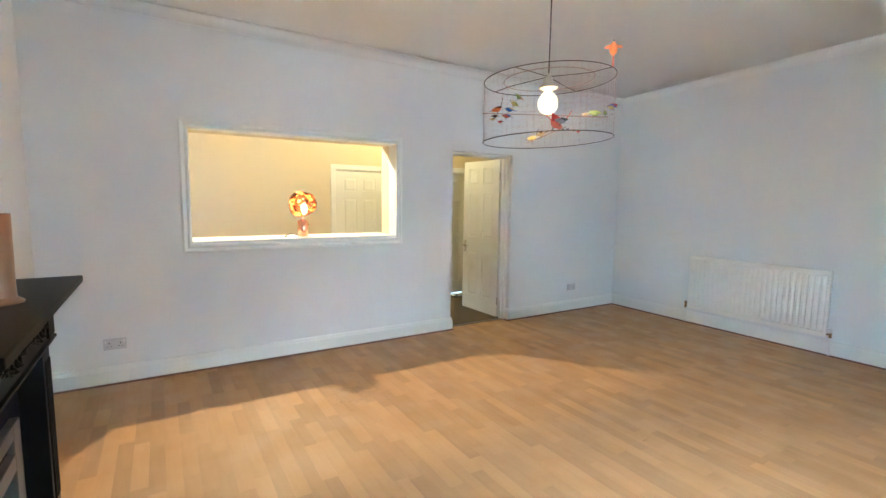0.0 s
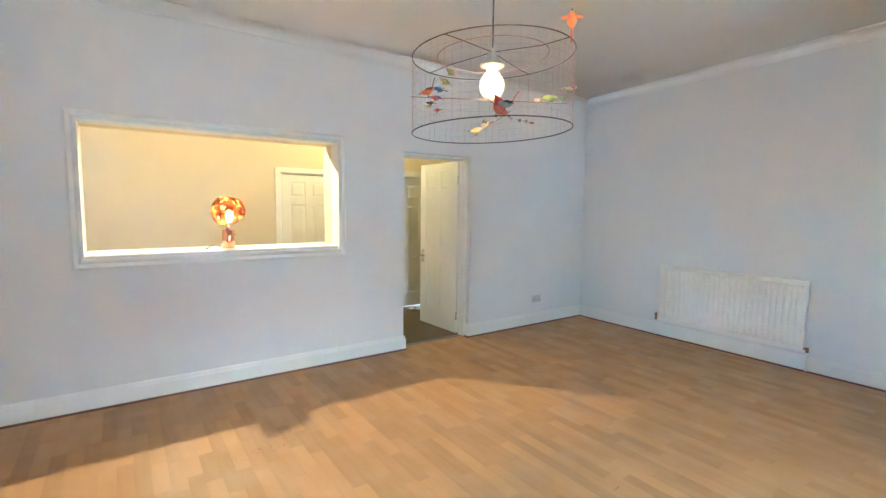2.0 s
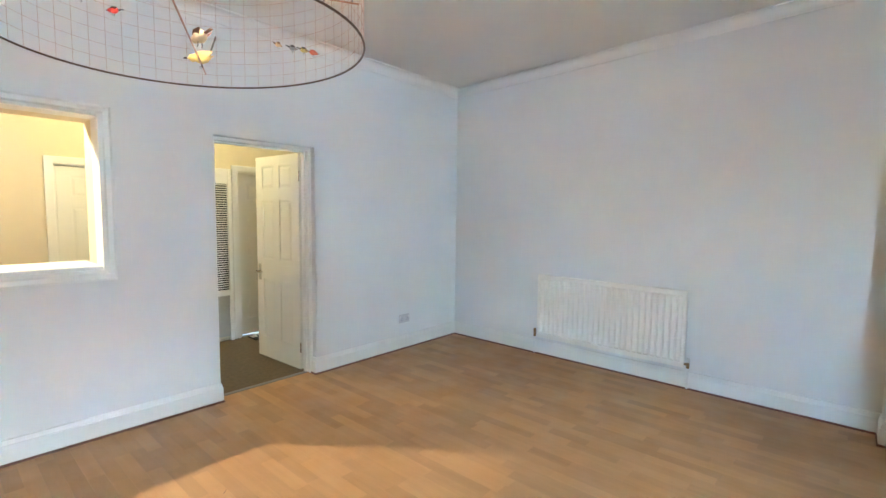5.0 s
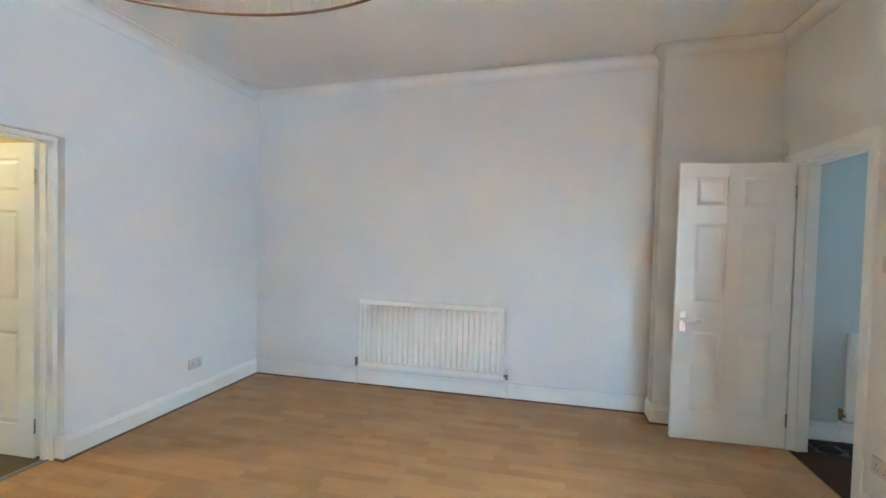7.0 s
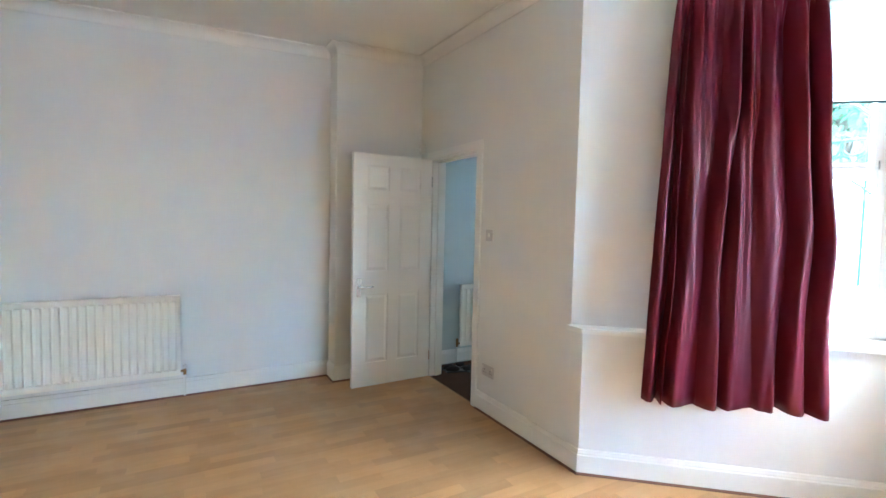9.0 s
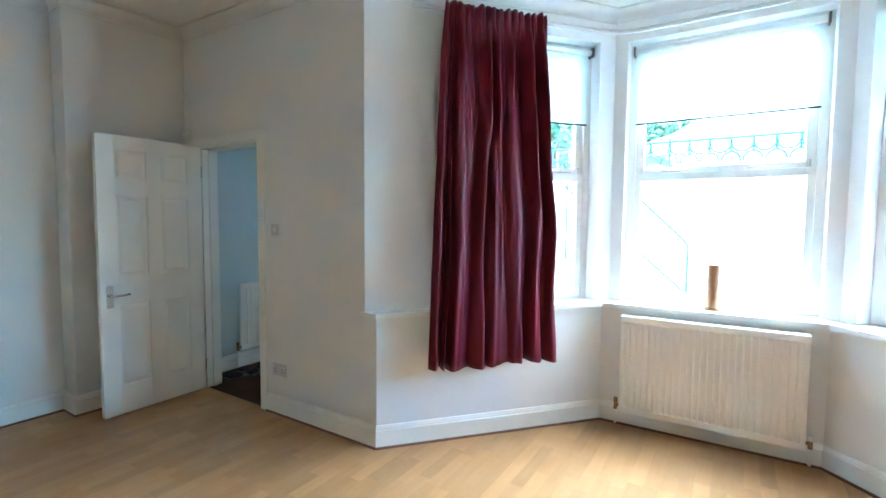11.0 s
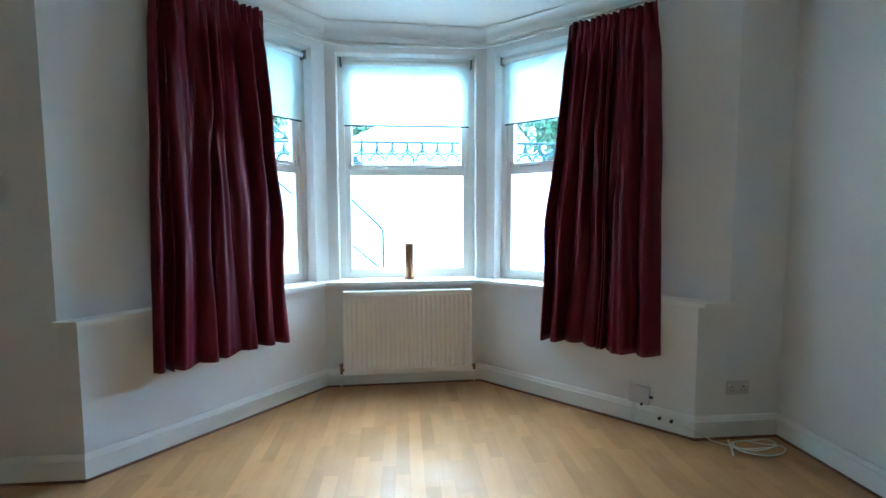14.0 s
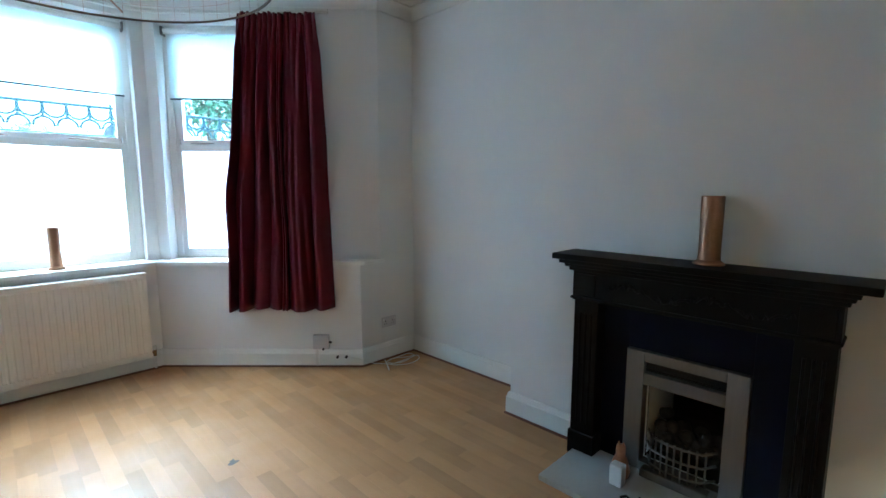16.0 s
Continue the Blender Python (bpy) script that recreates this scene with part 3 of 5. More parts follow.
    part("chain", bm, M_PLASTIC, bl)


for i in range(3):
    window(i)
corners = offset_path([(UP[0][0] + 0.25, UP[0][1] - 0.24), UP[1], UP[2], (UP[3][0] - 0.18, UP[3][1] - 0.21)], 0.09)
track_path = [corners[0]]
for k in (1, 2):
    p_, c_, q_ = corners[k - 1], corners[k], corners[k + 1]
    a_, b_ = c_ + (p_ - c_).normalized() * 0.20, c_ + (q_ - c_).normalized() * 0.20
    for m_ in range(9):
        t_ = m_ / 8
        track_path.append(a_ * (1 - t_) ** 2 + c_ * 2 * t_ * (1 - t_) + b_ * t_ * t_)
track_path.append(corners[3])
tr = sweep(bmesh.new(), [tuple(v) for v in track_path], [(-0.010, 2.694), (0.010, 2.694), (0.011, 2.701), (-0.002, 2.703), (-0.002, 2.716), (0.011, 2.718), (0.011, 2.725), (-0.010, 2.725)])
tagged(mesh_ob("curtain_track", tr, M_PLASTIC), "slim white curtain track following the bay head", "curtain track")


# ---- curtains ----
def curtain(a, b, seed, label, inner, drop=0.0):
    """Gathered cloth hung from a, to b on the plan, spread wider at the hem; inner is the end beside the sill."""
    (ta, tb), (ha, hb) = a, b
    ta, tb, ha, hb = map(Vector, (ta, tb, ha, hb))
    rnd = random.Random(seed)
    n, rows, z1, z0 = 260, 48, 2.728 - drop, 0.505 - 0.4 * drop
    folds = [rnd.uniform(0.3, 2.6) for _ in range(8)]
    deep = [rnd.uniform(0.3, 1.1) for _ in range(9)]
    skew = [rnd.uniform(0.6, 1.7) for _ in range(8)]
    marks = [sum(folds[:k]) / sum(folds) for k in range(9)]
    e = (tb - ta).normalized()
    nr = Vector((-e.y, e.x))
    d = thing("curtain", pose(ta.x, ta.y, 0), label, "curtain", "bay curtains")
    bm = bmesh.new()
    g = []
    for j in range(rows + 1):
        f = (j / rows) ** 1.25
        z = z1 + (z0 - z1) * f
        row = []
        fall = min(1.0, max(0.0, (f - 0.022) / 0.12))
        fall = fall * fall * (3 - 2 * fall)
        for k in range(n + 1):
            u = k / n
            p = ta.lerp(tb, u).lerp(ha.lerp(hb, u), f ** 0.8)
            v = min(0.9999, max(0.0, u + math.sin(math.pi * u) * (0.02 * math.sin(3.1 * f + seed + 4 * u) + 0.085 * noise.noise(Vector((u * 3.5, f * 2.2 + seed, 5))))))
            c = max(i for i in range(8) if marks[i] <= v)
            t = (v - marks[c]) / (marks[c + 1] - marks[c])
            ridge = math.sin(math.pi * t ** skew[c]) ** 0.85
            dip = deep[c] * (1 - t) + deep[c + 1] * t
            dip *= 0.75 + 0.5 * noise.noise(Vector((c * 2.3 + seed, f * 1.6, 0)))
            small = 0.012 * math.sin(2 * math.pi * (13 * u + 0.5 * math.sin(4 * f + seed))) * max(0, 0.3 + 1.2 * noise.noise(Vector((u * 5, f * 3 + seed, 2))))
            body = 0.135 * dip * (ridge - 0.55) + small + 0.016 * noise.noise(Vector((u * 7 + seed, f * 6, 1)))
            pleat = 0.024 * abs(math.sin(math.pi * 13 * u + 1.3 * math.sin(7 * u + seed))) ** 0.7 + 0.005 * math.sin(53 * u + seed) + 0.014 * noise.noise(Vector((u * 9, seed, f * 8)))
            if 0.028 < f < 0.05:
                pleat *= 0.55
            off = pleat * (1 - fall) + body * fall
            side = 0.0
            far = 1 - abs(u - inner)
            if far > 0.6:
                side = (0.032 if inner else -0.032) * ((far - 0.6) / 0.4) * math.exp(-((f - 0.63) / 0.13) ** 2)
            q = p + nr * off + e * side
            zz = z + 0.008 * math.sin(9 * u + seed) * f ** 6 - 0.007 * (ridge - 0.5) * (f ** 8)
            if j == 0:
                zz += 0.010 * abs(math.sin(math.pi * 15 * u + seed)) + 0.006 * math.sin(23 * u)
            row.append(bm.verts.new((q.x - ta.x, q.y - ta.y, zz)))
        g.append(row)
    for A, B in zip(g, g[1:]):
        for k in range(n):
            bm.faces.new((A[k], A[k + 1], B[k + 1], B[k]))
    c = part("cloth", bm, M_CURTAIN, d, smooth=True)
    so = c.modifiers.new("thickness", "SOLIDIFY")
    so.thickness = 0.003
    for k in range(12, n, 24):
        p = ta.lerp(tb, k / n) + nr * -0.03
        part("hook", rod(bmesh.new(), [(p.x - ta.x, p.y - ta.y, z1 - 0.05), (p.x - ta.x, p.y - ta.y, z1 - 0.02)], 0.003, 6), M_PLASTIC, d)


def on_bay(i, u, d):
    p, q = Vector(UP[i]), Vector(UP[i + 1])
    e = (q - p).normalized()
    return tuple(p + e * u + Vector((-e.y, e.x)) * d)


curtain((on_bay(0, 0.43, 0.12), on_bay(0, 1.00, 0.12)), (on_bay(0, 0.34, 0.21), on_bay(0, 1.16, 0.20)), 2.0, "burgundy satin curtain hanging gathered beside the bay window", 1, 0.05)
curtain((on_bay(2, 0.63, 0.12), on_bay(2, 1.31, 0.12)), (on_bay(2, 0.53, 0.20), on_bay(2, 1.42, 0.21)), 5.0, "burgundy satin curtain hanging gathered beside the bay window", 0, 0.0)


# ---- radiators ----
def radiator(m, w, h, flutes, label, double=False, groove=0.009, valves=(1, 1), zfoot=0.18):
    """x along the wall, y from the wall into the room, z from the radiator's bottom; w by h."""
    d = thing("radiator", m, label, "radiator", "panel radiators")
    back, front = 0.03, (0.095 if double else 0.062)
    edge = 0.022
    bm = bmesh.new()
    xs, ys = [0.0, 0.0, edge * 0.6, edge], [back, front - 0.004, front, front]
    for k in range(flutes):
        c = edge + (w - 2 * edge) * (k + 0.5) / flutes
        s = (w - 2 * edge) / flutes
        for t, y in ((-0.46, 0), (-0.22, -groove), (0.22, -groove), (0.46, 0)):
            xs.append(c + t * s)
            ys.append(front + y)
    xs += [w - edge, w - edge * 0.6, w, w]
    ys += [front, front, front - 0.004, back]
    levels = [(0.0, 0), (0.004, 1), (0.04, 1), (0.052, 2), (h - 0.052, 2), (h - 0.04, 1), (h - 0.004, 1), (h, 0)]
    grid = []
    for z, kind in levels:
        row = []
        for x, y in zip(xs, ys):
            yy = y if kind == 2 else (max(y, front) if y > front - 0.02 else y)
            if kind == 0:
                yy = min(yy, front - 0.006)
            row.append(bm.verts.new((x, yy, z)))
        grid.append(row)
    for A, B in zip(grid, grid[1:]):
        for k in range(len(A) - 1):
            bm.faces.new((A[k], A[k + 1], B[k + 1], B[k]))
    bm.faces.new(grid[0][::-1])
    bm.faces.new(grid[-1])
    part("front_panel", bm, M_RAD, d)
    part("back_panel", boxed(0.01, w - 0.01, 0.012, 0.028, 0.01, h - 0.01, bevel=0.003), M_RAD, d)
    for x in (0.15 * w, 0.85 * w):
        part("bracket", boxed(x - 0.015, x + 0.015, 0.0, 0.012, 0.05, h - 0.08), M_RAD, d)
    for side, x in ((0, -0.028), (1, w + 0.028)):
        v = new("valve")
        v.parent = d
        v.location = (x, 0.045, 0.03)
        tagged(v, "brass radiator valve with a white cap" if side == 0 else "dark brass radiator valve")
        part("body", rod(bmesh.new(), [(0, 0, -0.03), (0, 0, 0.018)], 0.012, 10), M_BRASS, v)
        part("cap", rod(bmesh.new(), [(0, 0, 0.0185), (0, 0, 0.05)], 0.014, 12), M_PLASTIC if side == 0 else M_BRASS, v)
        sx = 1 if side == 0 else -1
        part("union", rod(bmesh.new(), [(sx * 0.012, 0, 0), (sx * 0.034, 0, 0)], 0.010, 10), M_BRASS, v)
        part("pipe", rod(bmesh.new(), [(0, 0, -0.0305), (0, 0, -zfoot - 0.03)], 0.0085, 10), M_TRIM, v)


radiator(pose(XB, 1.915, 0.185, 0, 0, 90), 1.36, 0.635, 26, "long white ribbed panel radiator low on the wall", groove=0.013, zfoot=0.17)
radiator(pose(1.085, -1.335, 0.115, 0, 0, 1.1), 1.02, 0.67, 26, "white ribbed double panel radiator beneath the bay sill", double=True, groove=0.006, zfoot=0.10)
radiator(pose(5.42, -1.35, 0.18, 0, 0, 90), 0.80, 0.63, 16, "white ribbed radiator on the pale blue hall wall", zfoot=0.16)

# thick reveal of the hatch on the kitchen side
bm = bmesh.new()
h0, h1, hz0, hz1 = HATCH
box(bm, h0 - 0.3, h0 - 0.0005, YA + 0.151, 4.74, hz0 - 0.2, hz1 + 0.25)
box(bm, h1 + 0.0005, h1 + 0.3, YA + 0.151, 4.74, hz0 - 0.2, hz1 + 0.25)
box(bm, h0 - 0.0004, h1 + 0.0004, YA + 0.151, 4.74, hz1 + 0.0005, hz1 + 0.25)
setting("wall_hatch_reveal", bm, M_KITCHEN, "deep cream painted reveal of the serving hatch", "wall")
# louvred panel in the lobby
v = tagged(new("vent_panel"), "white framed panel with dark slats above a grey lower board", "vent", kind="structure")
v.matrix_world = pose(3.455, 5.999, 0)
part("panel_frame", box(boxed(0.0, 0.03, -0.03, 0, 0, 1.86), 0.21, 0.25, -0.03, 0, 0, 1.86), M_TRIM, v)
part("lower_board", boxed(0.03, 0.21, -0.02, 0, 0.05, 0.50), M_STONE, v)
part("ledge", boxed(0.03, 0.21, -0.03, 0, 0.50, 0.56), M_TRIM, v)
part("head_board", boxed(0.03, 0.21, -0.025, 0, 1.70, 1.86), M_TRIM, v)
part("backing", boxed(0.031, 0.209, -0.004, -0.001, 0.56, 1.70), M_DARK, v)
slat = boxed(0.031, 0.209, -0.016, -0.006, 0, 0.0095)
first = part("slat", slat, M_TRIM, v)
first.location.z = 0.575
for k in range(1, 47):
    o = new("slat", first.data)
    o.parent = v
    o.location.z = 0.575 + 0.0241 * k
# mat at the lobby door
mt = bmesh.new()
for a in range(7):
    for b in range(2):
        if (a + b) % 2:
            box(mt, 3.86 + a * 0.07, 3.93 + a * 0.07, 5.80 + b * 0.08, 5.88 + b * 0.08, 0.0075, 0.009)
mat_ = thing("door_mat", pose(0, 0, 0), "small black and white chequered mat before the lobby door", "mat")
part("base", boxed(3.85, 4.36, 5.79, 5.97, -0.003, 0.0075, bevel=0.002), M_DARK, mat_)
part("check", mt, M_STONE, mat_, "pale squares")


# ---- fireplace ----
FY = 2.112
fp = thing("fireplace", pose(BREAST_X, FY, 0), "black painted fire surround with a moulded shelf on the chimney breast", "fireplace")
# x into the room, y along the breast
bm = bmesh.new()
box(bm, 0.001, 0.232, -0.598, 0.625, 1.062, 1.092, bevel=0.006)
part("mantel_shelf", bm, M_BLACK, fp)
bm = bmesh.new()
for k, (d_, za, zb) in enumerate(((0.150, 1.000, 1.020), (0.172, 1.0205, 1.040), (0.205, 1.0405, 1.0615))):
    box(bm, 0.001, d_, -0.545 - 0.014 * k, 0.545 + 0.014 * k, za, zb, bevel=0.005)
part("cornice", bm, M_BLACK, fp)
bm = boxed(0.001, 0.13, -0.53, 0.53, 0.845, 0.9995, bevel=0.003)
box(bm, 0.001, 0.142, -0.537, 0.537, 0.853, 0.866, bevel=0.004)
part("frieze", bm, M_BLACK, fp)
for sgn in (-1, 1):
    y0, y1 = sorted((sgn * 0.395, sgn * 0.525))
    bm = boxed(0.001, 0.115, y0, y1, 0.13, 0.8445, bevel=0.003)
    part("pilaster", bm, M_BLACK, fp)
    bm = bmesh.new()
    for k in range(3):
        yy = y0 + 0.035 + k * 0.03
        rod(bm, [(0.116, yy, 0.19), (0.116, yy, 0.78)], 0.007, 8)
    part("reeding", bm, M_BLACK, fp)
    part("plinth", boxed(0.001, 0.128, y0 - 0.008, y1 + 0.008, 0.0, 0.1295, bevel=0.005), M_BLACK, fp)
    part("corner_block", boxed(0.13, 0.140, y0 + 0.01, y1 - 0.01, 0.875, 0.985, bevel=0.003), M_BLACK, fp)
bm = bmesh.new()
rr = random.Random(4)
for k in range(15):
    y = -0.35 + k * 0.05
    a = k * 0.9
    rod(bm, [(0.131, y, 0.93), (0.138, y + 0.018, 0.93 + 0.024 * math.sin(a)), (0.134, y + 0.04, 0.93 + 0.03 * math.sin(a + 0.8)), (0.131, y + 0.05, 0.93)], 0.006, 6)
    lathe(bm, [(0, -0.006), (0.011, -0.003), (0.012, 0.003), (0, 0.008)], 8, (0.134, y + 0.02, 0.93 + 0.028 * math.sin(a)))
part("carving", bm, M_BLACK, fp, "scrolling carved relief")
for y0, y1, z0 in ((-0.394, -0.262, 0), (0.262, 0.394, 0), (-0.2615, 0.2615, 0.636)):
    part("back_panel", boxed(0.001, 0.035, y0, y1, z0, 0.8445), M_NAVY, fp, "dark navy inner panel")
ins = new("fire_insert")
ins.parent = fp
tagged(ins, "brushed silver gas fire frame with a black opening")
bm = bmesh.new()
for y0, y1, z0, z1 in ((-0.2605, -0.175, 0.03, 0.635), (0.175, 0.2605, 0.03, 0.635), (-0.1745, 0.1745, 0.585, 0.635), (-0.1745, 0.1745, 0.47, 0.53), (-0.1745, 0.1745, 0.03, 0.075)):
    box(bm, 0.003, 0.062, y0, y1, z0, z1, bevel=0.004)
part("frame", bm, M_SILVER, ins)
part("vent", boxed(0.003, 0.03, -0.1744, 0.1744, 0.5305, 0.5845), M_SOOT, ins)
for k in range(3):
    part("vent_bar", boxed(0.031, 0.04, -0.174, 0.174, 0.538 + 0.016 * k, 0.543 + 0.016 * k), M_SOOT, ins)
bm = boxed(-0.36, -0.35, -0.168, 0.168, 0.092, 0.458)
box(bm, -0.35, 0.0, -0.169, -0.163, 0.092, 0.458)
box(bm, -0.35, 0.0, 0.163, 0.169, 0.092, 0.458)
box(bm, -0.35, 0.02, -0.163, 0.163, 0.0915, 0.098)
box(bm, -0.35, 0.0, -0.163, 0.163, 0.452, 0.4585)
part("fire_box", bm, M_SOOT, ins)
rr = random.Random(8)
for k in range(22):
    bm = bmesh.new()
    bmesh.ops.create_icosphere(bm, subdivisions=2, radius=0.034)
    for w_ in bm.verts:
        w_.co *= 1 + 0.35 * noise.noise(w_.co * 30 + Vector((k * 3, 0, 0)))
    c = part("coal", bm, M_COAL, ins)
    c.location = (-0.06 - 0.10 * rr.random(), -0.125 + 0.25 * (k % 7) / 6, 0.125 + 0.045 * (k // 7) + 0.01 * rr.random())
bm = bmesh.new()
for z in (0.10, 0.17, 0.235):
    rod(bm, [(0.02, -0.15, z), (0.085, -0.11, z), (0.105, -0.04, z), (0.105, 0.04, z), (0.085, 0.11, z), (0.02, 0.15, z)], 0.006, 8)
part("basket_rail", bm, M_SILVER, ins)
for k in range(9):
    y = -0.12 + 0.03 * k
    x = 0.107 - 1.5 * max(0, abs(y) - 0.03) ** 1.5
    part("basket_bar", rod(bmesh.new(), [(x, y, 0.075), (x, y, 0.245)], 0.005, 8), M_SILVER, ins)
part("ash_pan", boxed(0.063, 0.12, -0.15, 0.15, 0.031, 0.074, bevel=0.01), M_SILVER, ins)
hearth = tagged(mesh_ob("hearth", boxed(BREAST_X + 0.001, 0.10, FY - 0.50, FY + 0.50, 0.0, 0.03, bevel=0.005), M_HEARTH), "pale grey marble hearth slab in front of the fireplace", "hearth")
for k in range(4):
    bm = bmesh.new()
    a = k * 0.75 + 0.2
    for q in range(3):
        t_ = q * 2.1 + a
        rod(bm, [(0, 0, 0.006), (0.03 * math.cos(t_), 0.03 * math.sin(t_), 0.012), (0.05 * math.cos(t_ + 0.5), 0.05 * math.sin(t_ + 0.5), 0.005)], 0.006, 6)
    o = tagged(mesh_ob("iron_scroll", bm, M_SOOT), "small black iron scroll lying on the hearth", "ornament", "hearth scrolls")
    o.location = (-0.02 + 0.03 * (k % 2), 2.02 + 0.08 * k, 0.03)


def vase(x, y, z, r, label, h=0.29):
    d = thing("vase", pose(x, y, z), label, "vase", "copper vases")
    part("foot", lathe(bmesh.new(), [(0, 0), (r * 1.38, 0), (r * 1.42, 0.005), (r * 1.25, 0.011), (r * 1.02, 0.02), (0, 0.02)], 32), M_COPPERV, d, smooth=True)
    part("body", lathe(bmesh.new(), [(r * 1.0, 0.0205), (r * 0.97, 0.045), (r * 0.97, 0.10), (r * 0.99, 0.22), (r * 1.0, h - 0.004), (r * 0.985, h), (r * 0.94, h - 0.002), (r * 0.9, 0.20), (r * 0.85, 0.05), (0, 0.03)], 32), M_COPPERV, d, smooth=True)


vase(-0.270, 2.187, 1.092, 0.044, "tall copper coloured cylinder vase on the black mantel shelf")
vase(1.580, -1.42, SILL, 0.035, "slim copper coloured vase standing on the bay sill", 0.295)
# ornament at the fire
orn = thing("hearth_ornament", pose(-0.175, 1.895, 0.03), "small orange and white ceramic cat by the fire", "ornament")
M_CLAY = material("orange_glaze", (0.42, 0.17, 0.07), 0.4, vary=0.3, scale=25)
bm = lathe(bmesh.new(), [(0, 0), (0.04, 0.0), (0.046, 0.03), (0.036, 0.08), (0.022, 0.11), (0.024, 0.13), (0.02, 0.155), (0, 0.162)], 18)
part("body", bm, M_CLAY, orn, smooth=True)
for sy in (-1, 1):
    part("ear", lathe(bmesh.new(), [(0.008, 0.0), (0.004, 0.016), (0, 0.024)], 8, (0, 0.011 * sy, 0.152)), M_CLAY, orn)
part("plinth", boxed(0.045, 0.10, -0.01, 0.05, 0, 0.10, bevel=0.008), M_PLASTIC, orn)

# ---- pendant ----
PC = (1.826, 1.902)
pd = thing("pendant_lamp", pose(PC[0], PC[1], 0), "birdcage pendant lamp of fine wire with little coloured birds", "ceiling lamp")
part("cord", rod(bmesh.new(), [(0, 0, 2.045), (0, 0, 2.84)], 0.0035, 8), M_CORD, pd)
part("ceiling_rose", lathe(bmesh.new(), [(0, 2.832), (0.03, 2.835), (0.045, 2.850), (0.048, 2.869), (0, 2.869)], 24), M_PLASTIC, pd, smooth=True)
part("lamp_holder", lathe(bmesh.new(), [(0, 2.062), (0.008, 2.06), (0.014, 2.05), (0.028, 2.015), (0.031, 2.008), (0.031, 2.0025), (0, 2.0025)], 24), M_HOLDER, pd, smooth=True)
part("collar", lathe(bmesh.new(), [(0.0, 2.002), (0.046, 2.0), (0.047, 1.992), (0.02, 1.984), (0, 1.984)], 24), M_HOLDER, pd, "cream shade collar", smooth=True)
M_BULB = glow("bulb_glow", (1.0, 0.74, 0.40), 0.022)
blb = part("bulb", lathe(bmesh.new(), [(0, 1.9835), (0.018, 1.983), (0.021, 1.972), (0.034, 1.958), (0.046, 1.938), (0.049, 1.918), (0.045, 1.896), (0.033, 1.879), (0.017, 1.870), (0, 1.867)], 24), M_BULB, pd, "lit frosted globe bulb", smooth=True)
blb.visible_shadow = False
RR, ZT, ZB = 0.312, 2.028, 1.742


def lean(x, y):
    """The cage hangs a little out of level."""
    return 0.0268 * x - 0.0308 * y


def circle(r, z, n=72):
    return [(r * math.cos(2 * math.pi * k / n), r * math.sin(2 * math.pi * k / n), z + lean(r * math.cos(2 * math.pi * k / n), r * math.sin(2 * math.pi * k / n))) for k in range(n)]


part("top_ring", rod(bmesh.new(), circle(RR, ZT), 0.0022, 8, True), M_WIRE, pd, smooth=True)
part("bottom_ring", rod(bmesh.new(), circle(RR, ZB), 0.0022, 8, True), M_WIRE, pd, smooth=True)
part("inner_ring", rod(bmesh.new(), circle(0.215, ZT + 0.002), 0.0015, 6, True), M_WIREC, pd, smooth=True)
for k in range(4):
    a = radians(18 + 90 * k)
    part("spoke", rod(bmesh.new(), [(0.01 * math.cos(a), 0.01 * math.sin(a), 2.045), (0.21 * math.cos(a), 0.21 * math.sin(a), ZT + 0.004), (RR * math.cos(a), RR * math.sin(a), ZT + lean(RR * math.cos(a), RR * math.sin(a)))], 0.0018, 6), M_WIRE, pd)
bm = bmesh.new()
for k in range(60):
    a = 2 * math.pi * k / 60
    x, y = (RR - 0.001) * math.cos(a), (RR - 0.001) * math.sin(a)
    rod(bm, [(x, y, ZT + lean(x, y)), (x, y, ZB + lean(x, y))], 0.0003, 3)
for k in range(1, 10):
    rod(bm, circle(RR - 0.001, ZB + (ZT - ZB) * k / 10, 48), 0.0003, 3, True)
tagged(part("wire_mesh", bm, M_WIREC, pd, "fine woven wire netting"), kind="stuff")
for p_, q_ in (((-0.272, 0.164, 1.868), (0.275, -0.139, 1.863)), ((0.135, 0.285, 1.768), (-0.155, -0.275, 1.760))):
    part("perch", rod(bmesh.new(), [p_, q_], 0.0018, 6), M_WIREC, pd)


